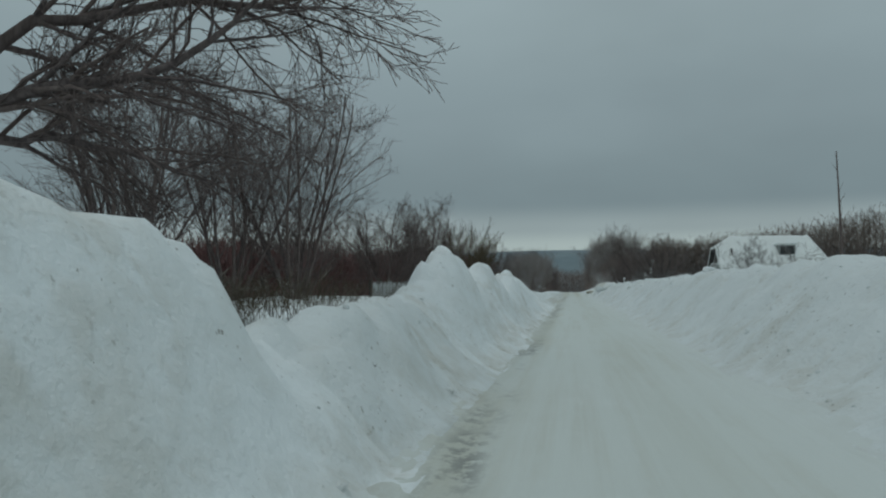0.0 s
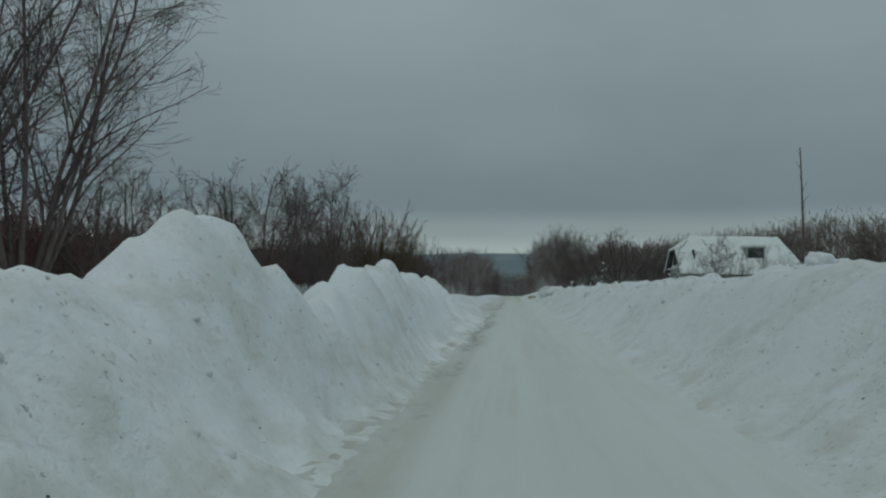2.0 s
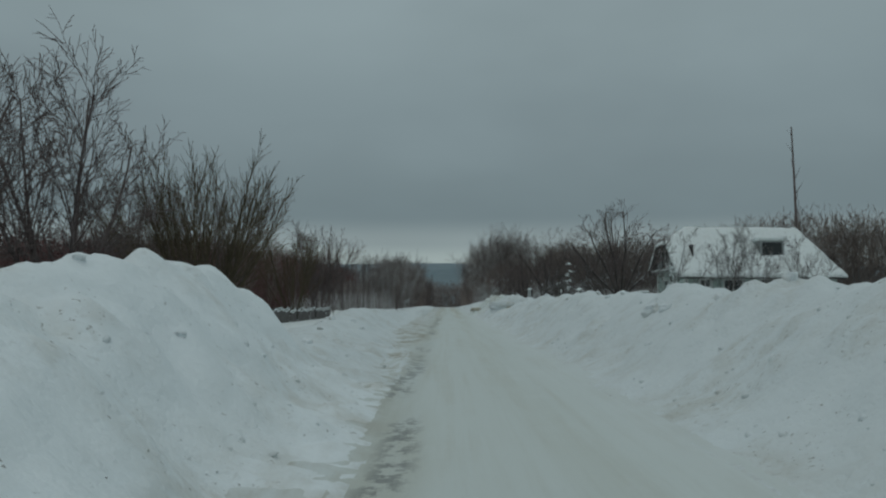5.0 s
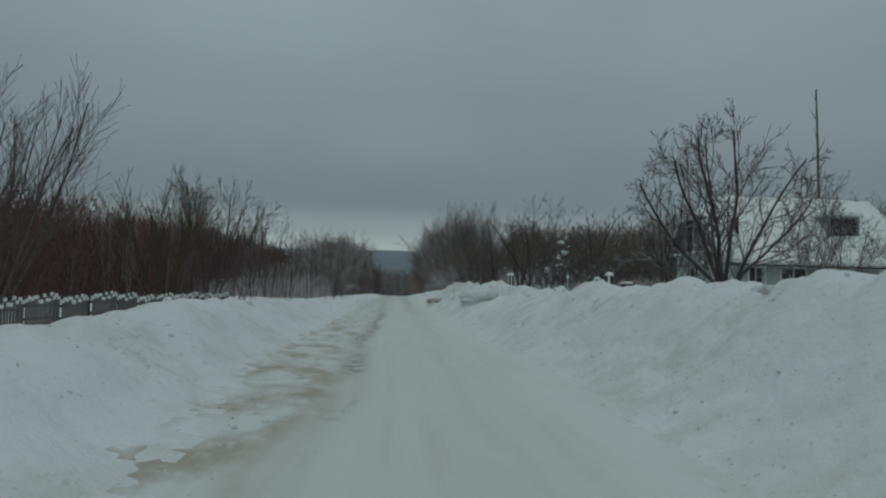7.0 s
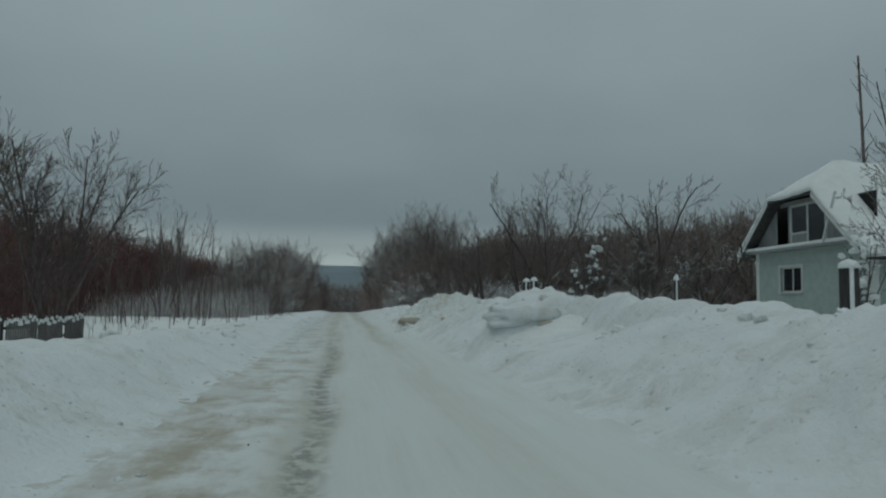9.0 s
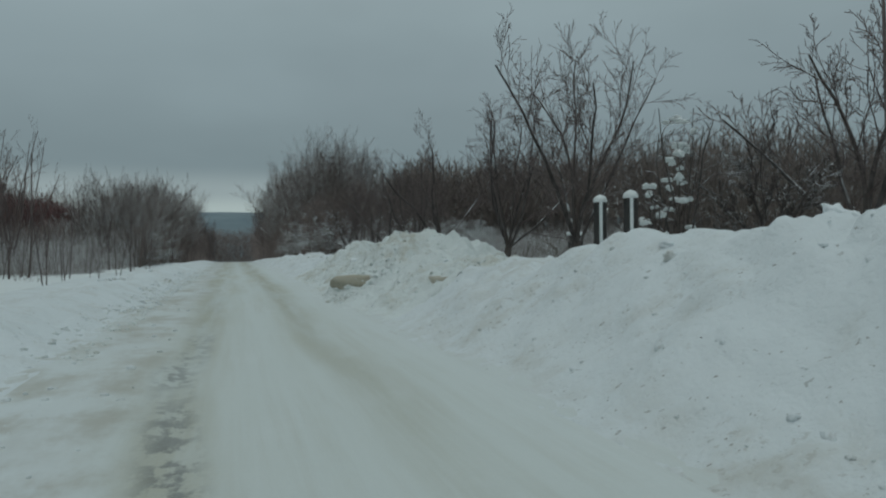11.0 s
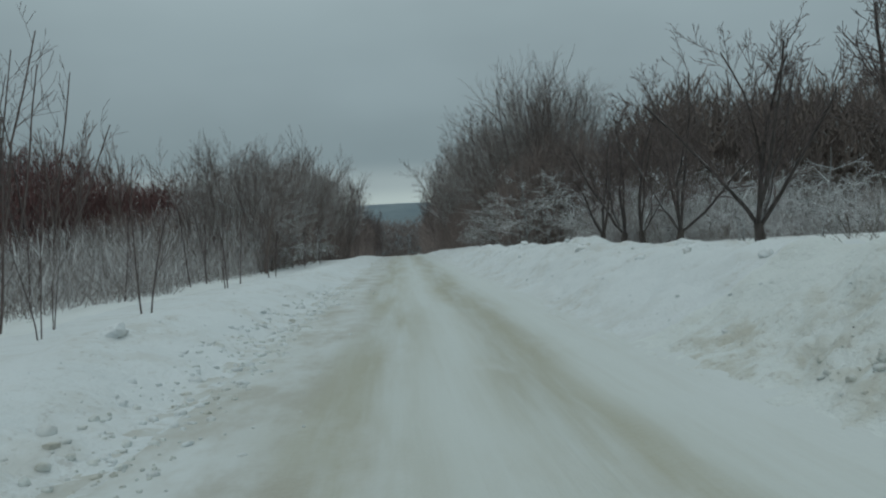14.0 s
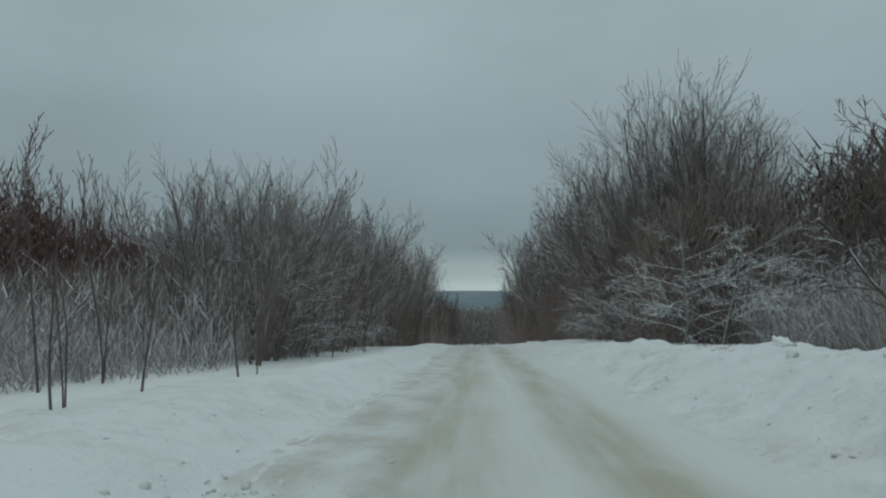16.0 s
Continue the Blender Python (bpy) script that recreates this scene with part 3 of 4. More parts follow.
SAPLING = [(5, 0.04, 0.03, 9, 0.55, 0.25, 0.25), (2, 0.12, 0.08, 3, 0.5, 0.5, 0.3), (1, 0.1, 0.0, 0, 0, 0, 0)]
LOWSNOW = [(5, 0.09, -0.055, 8, 0.6, 0.42, 0.15), (2, 0.14, -0.04, 4, 0.6, 0.5, 0.1), (1, 0.2, -0.05, 0, 0, 0, 0)]


def orchard_branches(seed, tall, limbs, trunk=1.1, thick=0.15, wide=0.64):
    """A short trunk that forks low into long limbs, fanned out like a vase."""
    rg = np.random.default_rng(seed)
    pts, rad = limb(rg, (0, 0, -0.4), (0.1 * rg.normal(), 0.1 * rg.normal(), 1), trunk + 0.4, thick * 1.15, thick * 0.85, 4, 0.06, 0.02)
    out = [(0, pts, rad)]
    for k in range(limbs):
        a = 2 * np.pi * (k + 0.7 * rg.random()) / limbs
        tilt = min((0.18 if k % 3 == 0 else wide) * rg.uniform(0.7, 1.25), 0.8)
        d = np.array([math.cos(a) * math.sin(tilt), math.sin(a) * math.sin(tilt), math.cos(tilt)])
        at = pts[-1] - (pts[-1] - pts[-2]) * rg.uniform(0, 0.9)
        grow(rg, at, d, (tall - trunk) * rg.uniform(0.8, 1.08) * (1.05 if tilt < 0.4 else 0.95), thick * rg.uniform(0.32, 0.48), 1, LIMB, out)
    return out


def brush(name, label, count, place, top, length, radius, material, seed, low=0.0, soft=0.0):
    """A mass of slender twigs that fills the space between the ground and a soft upper edge."""
    rg = np.random.default_rng(seed)
    x, y = place(rg.random(count), rg.random(count))
    x, y = x + 1.4 * fbm(x, y, 8.0, 3, seed + 40), y + 2.0 * fbm(x, y, 8.0, 3, seed + 50)
    ix = np.clip(np.round((x + 60) / 0.6), 0, len(GRID_X) - 1).astype(int)
    iy = np.clip(np.round((y + 60) / 0.6), 0, len(GRID_Y) - 1).astype(int)
    ground_z = GRID_Z[iy, ix]
    h = top(x, y) * (0.88 + 0.18 * fbm(x, y, 6.0, 3, seed) + 0.2 * rg.random(count) ** 3) * (1 - soft * rg.random(count))
    size = length * rg.uniform(0.5, 1.4, count)
    z = ground_z - 0.2 + (low + (1 - low) * rg.random(count)) * np.maximum(h - size * 0.8, 0.1)
    d = np.stack([rg.normal(0, 0.6, count), rg.normal(0, 0.6, count), np.ones(count)], -1)
    d /= np.sqrt((d * d).sum(1))[:, None]
    p = np.stack([x, y, z], -1)
    r = radius * rg.uniform(0.6, 1.3, count)
    a = rg.random(count) * 6.28
    ring = [p + np.stack([r * np.cos(a + q), r * np.sin(a + q), 0 * r], -1) for q in (0, 2.094, 4.189)]
    v = np.stack(ring + [p + d * size[:, None]], 1).reshape(-1, 3)
    i = np.arange(count)[:, None] * 4
    f = np.stack([i + (0, 1, 3), i + (1, 2, 3), i + (2, 0, 3)], 1).reshape(-1, 3)
    return tagged(link_mesh(name, v, f, material, False), label, "brush", kind="stuff")

rng = np.random.default_rng(5)
# trees in the field beside the start of the road
for x, y, tall, stems, seed in [(-11.2, 34.5, 10.2, 9, 11), (-13.8, 33.0, 10.4, 8, 12), (-17.5, 31.0, 9.0, 6, 13), (-12.8, 23.0, 9.0, 8, 14)]:
    t = tree_thing("tree", tree_branches(seed, tall, stems, THICK, flare=0.40), (6, 4, 3, 3), BARK, BARK, thin=0.006)
    tagged(placed(t, x, y), "tall bare multi-stemmed tree standing in snowy weeds", "tree", group="bare trees in the field")


def long_limb(rg, line, r0, r1, kids, reach, out):
    """A heavy limb along a few points, with side branches and twigs."""
    line = np.array(line, float)
    fine = np.stack([np.interp(np.linspace(0, len(line) - 1, 13), np.arange(len(line)), line[:, k]) for k in range(3)], -1)
    fine[1:-1] += rg.normal(0, 0.05, fine[1:-1].shape)
    rad = np.linspace(r0, r1, 13)
    out.append((1, fine, rad))
    for k in range(kids):
        i = 2 + int(10 * (k + rg.random()) / kids)
        d = spread(rg, fine[i + 1 if i < 12 else i] - fine[i - 1], rg.uniform(0.4, 1.0))
        grow(rg, fine[i], d, reach * rg.uniform(0.6, 1.2), rad[i] * 0.5, 2, BRANCHY, out)


BRANCHY = [None, None, (5, 0.12, 0.0, 9, 0.65, 0.55, 0.12), (4, 0.14, -0.01, 6, 0.65, 0.5, 0.15), (1, 0.14, 0.0, 0, 0, 0, 0)]
rg = np.random.default_rng(15)
big = []
long_limb(rg, [(0, 0, -0.4), (0.1, 0, 2.0), (-0.1, 0.1, 4.5), (-0.3, 0.2, 7.0)], 0.24, 0.1, 10, 2.2, big)
long_limb(rg, [(0.1, 0, 2.2), (0.8, 0.1, 3.3), (1.9, 0.3, 3.55), (3.1, 0.5, 3.6), (4.1, 0.7, 4.3), (5.2, 0.8, 5.0)], 0.13, 0.03, 24, 2.3, big)
long_limb(rg, [(0.0, 0, 3.4), (1.2, 0.6, 4.5), (2.8, 1.1, 4.9), (4.2, 1.6, 5.0), (5.6, 2.0, 5.2)], 0.12, 0.025, 24, 2.3, big)
long_limb(rg, [(0.1, 0, 2.6), (1.0, 1.2, 3.0), (2.0, 2.5, 2.8), (2.9, 3.8, 2.3)], 0.10, 0.02, 20, 2.2, big)
long_limb(rg, [(0.0, 0, 4.0), (1.0, -0.5, 5.4), (2.2, -0.6, 6.3), (3.8, -0.4, 6.9)], 0.10, 0.02, 14, 2.2, big)
t = tree_thing("tree", big, (8, 6, 4, 3, 3), BARK, BARK)
tagged(placed(t, -7.4, 9.4), "old bare tree with long heavy limbs over the field", "tree", group="bare trees in the field")
for x, y, tall, stems, seed, plan, flare, bark in [(-12.3, 56.7, 8.0, 12, 21, ROUND, 0.75, BARK), (-9.7, 61.7, 8.5, 6, 22, THICK, 0.34, BARK), (-7.9, 68.5, 7.6, 26, 27, BROOM, 0.72, BARK_WARM),
                                                   (-13.3, 88.0, 10.0, 14, 23, BROOM, 0.45, BARK), (-10.6, 100.0, 7.6, 12, 24, BROOM, 0.5, BARK_WARM), (-15.5, 47, 6.8, 9, 26, ROUND, 0.7, BARK),
                                                   (-14.2, 77, 7.6, 10, 29, ROUND, 0.55, BARK), (-9.8, 107, 8.6, 7, 25, THICK, 0.45, BARK), (-17.0, 66, 7.4, 8, 28, BROOM, 0.6, BARK)]:
    t = tree_thing("tree", tree_branches(seed, tall * 0.84, stems, plan, flare=flare, thick=tall * (0.008 if plan is BROOM else 0.012)), (6, 4, 3, 3), bark, bark, thin=0.008)
    tagged(placed(t, x, y), "bare spreading tree behind the picket fence", "tree", group="bare trees in the field")
# slender trees in the thicket's edge, forked low into a few straight stems
for x, y, tall, stems, seed in [(-13.5, 151, 9.5, 4, 61), (-15.5, 154, 10.5, 3, 62), (-13.5, 155, 9.0, 4, 63), (-16.5, 156, 10.0, 4, 64), (-14.5, 146, 8.6, 3, 65), (-12.6, 144, 8.6, 3, 66), (-15, 148, 9.6, 3, 67)]:
    t = tree_thing("tree", tree_branches(seed, tall, stems, SAPLING, thick=0.085, flare=0.3), (5, 3, 3), BARK, BARK, thin=0.010)
    tagged(placed(t, x, y), "slender pole-like bare tree at the edge of the brush", "tree", group="slender trees at the brush")

# orchard row on the house's side
for x, y, tall, limbs, seed in [(11.4, 115.3, 7.2, 7, 31), (11.7, 122.7, 6.2, 7, 32), (10.4, 127.9, 5.4, 6, 33), (11.1, 136.2, 5.8, 7, 34), (11.3, 143.8, 5.9, 6, 35), (11.5, 150.9, 6.2, 6, 36),
                                (11.2, 153.9, 6.0, 4, 37), (10.9, 156.3, 5.4, 4, 38), (10.9, 159.2, 5.0, 4, 39), (10.35, 79.9, 4.9, 7, 40), (13.5, 106.5, 5.6, 6, 41)]:
    t = tree_thing("fruit_tree", orchard_branches(seed, tall, limbs, trunk=0.75, wide=0.74), (8, 6, 4, 3, 3), BARK_SNOW, BARK, thin=0.007)
    tagged(placed(t, x, y, seed * 1.3), "bare orchard tree with snow lodged in its forks", "tree", group="orchard trees along the road")
for x, y, tall, seed in [(10.2, 99.4, 2.6, 45), (10.6, 106.0, 2.4, 46), (17.9, 95.0, 5.4, 49), (21.9, 96.0, 5.6, 50), (24.4, 97.2, 5.2, 51), (28.4, 97.8, 5.6, 52), (10.6, 83.2, 3.2, 54), (13.0, 101.0, 2.8, 53)]:
    t = tree_thing("fruit_tree", orchard_branches(seed, tall, 5, trunk=0.5, thick=0.07, wide=0.7), (6, 4, 3, 3, 3), BARK_SNOW, BARK_SNOW, thin=0.007)
    tagged(placed(t, x, y, seed * 1.3), "small bare fruit tree with snow on its branches", "tree", group="small trees round the house")
t = tree_thing("tree", tree_branches(47, 6.0, 4, SAPLING, thick=0.05, flare=0.16), (5, 3, 3), BARK_SNOW, BARK, thin=0.006)
tagged(placed(t, 12.9, 91.2), "slender young tree forked into thin upright stems", "tree", group="small trees round the house")
# shrub bowed into a column by its load of snow, beside the gable
def loaded_shrub(seed, tall, wide, clumps):
    t = new("shrub")
    under(link_mesh("stem", *tubes(tree_branches(seed, tall, 6, [(5, 0.10, 0.02, 10, 0.8, 0.2, 0.25), (2, 0.2, -0.1, 0, 0, 0, 0)], thick=0.05, flare=0.14), (5, 3), 0.012), BARK_SNOW), t)
    rs = random.Random(seed)
    for k in range(clumps):
        lump = bmesh.new()
        r = bmesh.ops.create_icosphere(lump, subdivisions=3, radius=1.0)
        c = Vector((rs.gauss(0, wide), rs.gauss(0, wide), rs.uniform(0.26, 1.03) * tall))
        sx, sy, sz = rs.uniform(0.05, 0.20), rs.uniform(0.05, 0.19), rs.uniform(0.04, 0.11)
        for v in r["verts"]:
            q = v.co * (1 + 0.6 * noise.noise(v.co * 1.3 + c * 3) + 0.25 * noise.noise(v.co * 3.7 + c))
            v.co = c + Vector((q.x * sx, q.y * sy, q.z * sz + 0.5 * q.x * q.y * sz))
        part("snow_clump", lump, SNOW, t, "", smooth=True)
    return tagged(t, "shrub bent under a heavy load of snow", "shrub", group="shrubs loaded with snow")


for x, y, tall, wide, clumps, seed in [(20.0, 102.7, 3.4, 0.28, 40, 55), (11.9, 112.0, 2.3, 0.24, 14, 56), (13.2, 112.5, 4.0, 0.26, 26, 57)]:
    placed(loaded_shrub(seed, tall, wide, clumps), x, y)


def woods(name, label, spots, material, sides, templates, thin=0.012):
    v, f = tufts(templates, spots, sides, thin)
    return tagged(link_mesh(name, v, f, material), label, "woods", kind="stuff")


def scatter(n, fx, y0, y1, fh, count, vary=0.15):
    spots = []
    for _ in range(n):
        y = y0 + (y1 - y0) * rng.random()
        x = fx(y, rng.random())
        spots.append((int(rng.integers(count)), x, y, z_at(min(max(x, -55), 55), min(y, 415)) - 0.3, rng.random() * 6.28, fh(x, y) / 10.0 * rng.uniform(1 - vary, 1 + vary)))
    return spots


# woods on both sides of the road: stems that stand out above, and the mass of twigs below
far_t = [tree_branches(120 + k, 10.0, 2, [(4, 0.05, 0.03, 14, 0.4, 0.28, 0.2), (2, 0.1, 0.08, 5, 0.5, 0.5, 0.1), (1, 0.12, 0.05, 0, 0, 0, 0)], thick=0.09, flare=0.12) for k in range(4)]


def laden_branches(seed):
    """A young tree whose low limbs reach outwards, layer over layer, under their snow."""
    rg = np.random.default_rng(seed)
    pts, rad = limb(rg, (0, 0, -0.5), (0.1 * rg.normal(), 0.1 * rg.normal(), 1), 10.0, 0.10, 0.02, 6, 0.05, 0.02)
    out = [(0, pts, rad)]
    for k in range(14):
        f = 0.6 + 4.4 * (k + rg.random()) / 14
        i = int(f)
        a = 2.4 * k + rg.random()
        grow(rg, pts[i] + (pts[i + 1] - pts[i]) * (f - i), np.array([math.cos(a), math.sin(a), 0.35]), rg.uniform(4.5, 8.0) * (1.2 - 0.11 * f), 0.038, 0, LOWSNOW, out)
    return out


snow_t = [laden_branches(240 + k) for k in range(4)]


def ramp_to(xs, hs):
    return lambda v: np.interp(v, xs, hs)


clump_top, left_top = ramp_to([7.5, 9, 11.5, 14, 16, 18, 24], [4.6, 7.0, 8.8, 9.6, 9.0, 7.4, 6.5]), ramp_to([100, 120, 150, 175, 200, 240], [6.8, 8.0, 9.0, 9.6, 9.8, 10.8])
left_row = ramp_to([165, 172, 185, 200, 237, 290, 420], [5.4, 7.2, 9.0, 10.3, 11.4, 12.8, 15.0])
house_top = ramp_to([14, 20, 40, 50, 65, 120], [10.6, 11.6, 12.4, 14.4, 17.0, 17.6])
crown_t = [tree_branches(140 + k, 10.0, 4, CROWN, thick=0.11, flare=0.30) for k in range(4)]
for x, y, tall in [(13.8, 185.5, 13.8), (12.2, 187.0, 13.0), (15.2, 184.6, 12.4), (10.9, 186.5, 10.4), (16.8, 186.5, 9.0), (14.4, 188.5, 12.8), (9.9, 189.5, 10.0), (12.9, 183.5, 11.0)]:
    seed = int(x * 10)
    t = tree_thing("tree", tree_branches(seed, tall, 9, CROWN, thick=tall * 0.009, flare=0.30), (6, 4, 3, 3), WOODS, WOODS, thin=0.011)
    tagged(placed(t, x, y), "tall bare roadside tree with a dense crown of fine twigs", "tree", group="tall trees in the roadside clump")
woods("woods_right", "tall bare roadside woods", scatter(34, lambda y, r: 9.6 + 6 * r ** 1.4, 193, 262, lambda x, y: 12.6 + 1.4 * float(step(195, 210, np.array(y))) - 0.25 * (x - 8.7), 4, 0.06), WOODS, (4, 3, 3), crown_t, 0.014)
woods("woods_right_far", "bare roadside woods beyond the crest", scatter(46, lambda y, r: 9.2 + 8 * r, 258, 420, lambda x, y: 15.5, 4, 0.1), BARK, (3, 3, 3), far_t, 0.02)
woods("woods_left", "bare roadside woods", scatter(46, lambda y, r: -7.2 - 7 * r ** 1.3, 170, 246, lambda x, y: float(left_row(y)), 4, 0.07), WOODS, (4, 3, 3), crown_t, 0.012)
woods("woods_left_far", "bare roadside woods beyond the crest", scatter(60, lambda y, r: -6.6 - 8 * r, 240, 420, lambda x, y: float(left_row(y)), 4, 0.08), BARK, (3, 3, 3), far_t, 0.02)
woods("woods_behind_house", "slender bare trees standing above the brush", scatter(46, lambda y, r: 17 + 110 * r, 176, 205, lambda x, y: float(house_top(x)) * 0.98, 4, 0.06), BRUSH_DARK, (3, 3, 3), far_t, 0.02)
woods("woods_left_back", "slender bare trees standing above the brush", scatter(30, lambda y, r: -20 - 7 * r, 110, 210, lambda x, y: float(left_top(y)) * 1.04, 4, 0.08), BRUSH, (3, 3, 3), far_t, 0.018)

brush("brush_left", "dense reddish dark brush across the field", 66000, lambda u, v: (-20.5 - 7 * u, 98 + 142 * v ** 0.9), lambda x, y: left_top(y), 1.0, 0.038, BRUSH_RED, 3)
brush("brush_left_deep", "dense dark brush farther across the field", 16000, lambda u, v: (-27 - 9 * u, 100 + 140 * v), lambda x, y: left_top(y), 1.3, 0.07, BRUSH_RED, 13)
brush("brush_left_near", "low dark brush across the field", 46000, lambda u, v: (-17.0 - 8 * u, 14 + 88 * v), lambda x, y: 2.7 + 0.034 * y, 1.0, 0.04, BRUSH_RED, 4)
brush("brush_left_roadside", "grey brush under the roadside trees", 30000, lambda u, v: (-6.8 - 13 * u, 172 + 80 * v ** 1.3), lambda x, y: 0.62 * left_row(y), 1.5, 0.028, BRUSH, 5)
brush("brush_right_roadside", "grey brown brush under the roadside trees", 38000, lambda u, v: (8.0 + 14 * u, 178 + 88 * v ** 1.3), lambda x, y: clump_top(x), 1.6, 0.026, BRUSH, 6)
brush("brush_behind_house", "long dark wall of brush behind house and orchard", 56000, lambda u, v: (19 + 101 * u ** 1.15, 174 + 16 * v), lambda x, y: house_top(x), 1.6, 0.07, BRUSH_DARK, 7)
brush("brush_far_right", "dark brush beyond the crest of the road", 12000, lambda u, v: (8.4 + 12 * u, 260 + 165 * v), lambda x, y: 13.0 + 0 * x, 2.2, 0.06, BRUSH, 8)
brush("brush_far_left", "dark brush beyond the crest of the road", 12000, lambda u, v: (-7.2 - 16 * u, 250 + 175 * v), lambda x, y: 0.85 * left_row(y), 2.2, 0.06, BRUSH, 9)
brush("brush_across", "dark brush closing the end of the road", 14000, lambda u, v: (-30 + 70 * u, 426 + 20 * v), lambda x, y: 16.0 + 0 * x, 2.2, 0.10, BRUSH, 10)
brush("undergrowth_left", "frosted young growth in front of the woods", 36000, lambda u, v: (-8.0 - 12 * u, 142 + 62 * v ** 0.8), lambda x, y: 3.2 + 3.2 * step(150, 185, y), 1.2, 0.018, UNDER, 11, soft=0.8)
brush("undergrowth_right", "frosted low growth behind the orchard", 28000, lambda u, v: (12.5 + 26 * u ** 1.3, 160 + 14 * v), lambda x, y: 4.2 + 0 * x, 1.1, 0.017, UNDER, 12, soft=0.8)
woods("snowy_shrubs_right", "low roadside branches loaded with fresh snow", scatter(36, lambda y, r: 9.0 + 6.5 * r, 172, 204, lambda x, y: 4.9, 4, 0.25), FROST, (4, 3, 3), snow_t, 0.013)
woods("snowy_shrubs_orchard", "low bushes loaded with snow behind the orchard", scatter(26, lambda y, r: 13 + 12 * r, 154, 176, lambda x, y: 4.0, 4, 0.25), FROST, (4, 3, 3), snow_t, 0.012)
woods("snowy_shrubs_left", "low roadside branches loaded with fresh snow", scatter(28, lambda y, r: -7.4 - 5 * r, 174, 215, lambda x, y: 4.8, 4, 0.25), FROST, (4, 3, 3), snow_t, 0.013)

# saplings in the field beside the road
sap_t = [tree_thing("sapling", tree_branches(300 + k, 5.0, 1 + k % 2, SAPLING, thick=0.05, flare=0.12), (5, 3, 3), BARK, BARK, thin=0.005) for k in range(5)]
for k in range(96):
    y = 112 + 78 * rng.random()
    x = -5.0 - 9.0 * rng.random() ** 0.8 - 1.5 * (y < 135)
    s = sap_t[k] if k < 5 else copy_thing(sap_t[k % 5], Matrix())
    tagged(placed(s, x, y, rng.random() * 6.28, rng.uniform(0.35, 0.85) * (1.6 if k % 8 == 0 and 118 < y < 146 else 1.0)), "thin bare sapling rising out of deep snow", "sapling", group="saplings beside the road")

# dry weeds that stick out of the snow
weed_t = [tree_branches(400 + k, 1.0, 5, [(2, 0.12, 0.0, 3, 0.5, 0.4, 0.4), (1, 0.1, 0, 0, 0, 0, 0)], thick=0.008, flare=0.5) for k in range(3)]
woods("weeds", "dry weeds sticking out of the snow", [(int(rng.integers(3)), x, y, z_at(x, y) - 0.1, rng.random() * 6, rng.uniform(0.5, 1.3)) for x, y in
      [(-4.6 - 14 * rng.random(), 8 + 40 * rng.random() ** 1.3) for _ in range(100)] + [(-3.6 - 9 * rng.random(), 9 + 16 * rng.random()) for _ in range(110)] + [(-2.9 - 3.2 * rng.random(), 7.5 + 6 * rng.random()) for _ in range(45)] + [(-7.5 - 14 * rng.random(), 105 + 75 * rng.random()) for _ in range(70)]
      + [(8.5 + 9 * rng.random(), 105 + 70 * rng.random()) for _ in range(60)]], WEED, (3, 3), weed_t, 0.005)

# dead tree
t = tree_thing("dead_tree", tree_branches(77, 26.0, 1, [(16, 0.004, 0.03, 9, 0.45, 0.10, 0.4), (4, 0.2, 0.15, 0, 0, 0, 0)], thick=0.26, lean=0.0), (6, 4), BARK, BARK)
tagged(placed(t, 46.7, 138.3), "tall thin dead tree stripped of its crown", "tree")


# ---- the house ----
HX0, HX1, HY0, HY1, HZ0 = 21.3, 34.0, 103.9, 112.2, 0.5
RY, RZ, SLOPE, WALLTOP = 108.2, 7.8, 0.89, 4.0
house = new("house")
tagged(house, "mint-green village house with a snow-covered half-hipped roof", "house")


def prism(points, dx):
    """A slab from a polygon in the plane of the gable (y, z) that goes dx into x."""
    bm = bmesh.new()
    a = [bm.verts.new((x, y, z)) for x, y, z in points]
    f = bm.faces.new(a)
    r = bmesh.ops.extrude_face_region(bm, geom=[f])
    bmesh.ops.translate(bm, verts=[v for v in r["geom"] if isinstance(v, bmesh.types.BMVert)], vec=dx)
    bmesh.ops.recalc_face_normals(bm, faces=bm.faces)
    return bm


def wall_with_holes(axis, at, thick, u0, u1, z0, z1, holes):
    """A wall across x (axis 'x') or y with rectangular openings (u0, u1, z0, z1) that go right through."""
    us = sorted({u0, u1, *[h[0] for h in holes], *[h[1] for h in holes]})
    zs = sorted({z0, z1, *[h[2] for h in holes], *[h[3] for h in holes]})
    bm = bmesh.new()
    for a, b in zip(us, us[1:]):
        for c, d in zip(zs, zs[1:]):
            if any(h[0] < (a + b) / 2 < h[1] and h[2] < (c + d) / 2 < h[3] for h in holes):
                continue
            if axis == "x":
                box(bm, at, at + thick, a, b, c, d)
            else:
                box(bm, a, b, at, at + thick, c, d)
    bmesh.ops.remove_doubles(bm, verts=bm.verts, dist=0.0005)
    return bm


GABLE_WIN = [(108.5, 110.15, 2.1, 3.25)]
SIDE_WIN = [(22.6, 23.5, 1.9, 3.2), (24.6, 26.2, 1.9, 3.2), (27.6, 28.9, 1.9, 3.2), (30.8, 31.9, 1.9, 3.2)]
part("wall", wall_with_holes("x", HX0, 0.3, HY0, HY1, HZ0, WALLTOP, GABLE_WIN), PLASTER, house, "mint-green plastered gable wall")
part("wall", wall_with_holes("y", HY0, 0.3, HX0 + 0.3, HX1, HZ0, 3.5, SIDE_WIN), PLASTER, house)
part("wall", boxed(HX0 + 0.3, HX1, HY1 - 0.3, HY1, HZ0, WALLTOP), PLASTER, house)
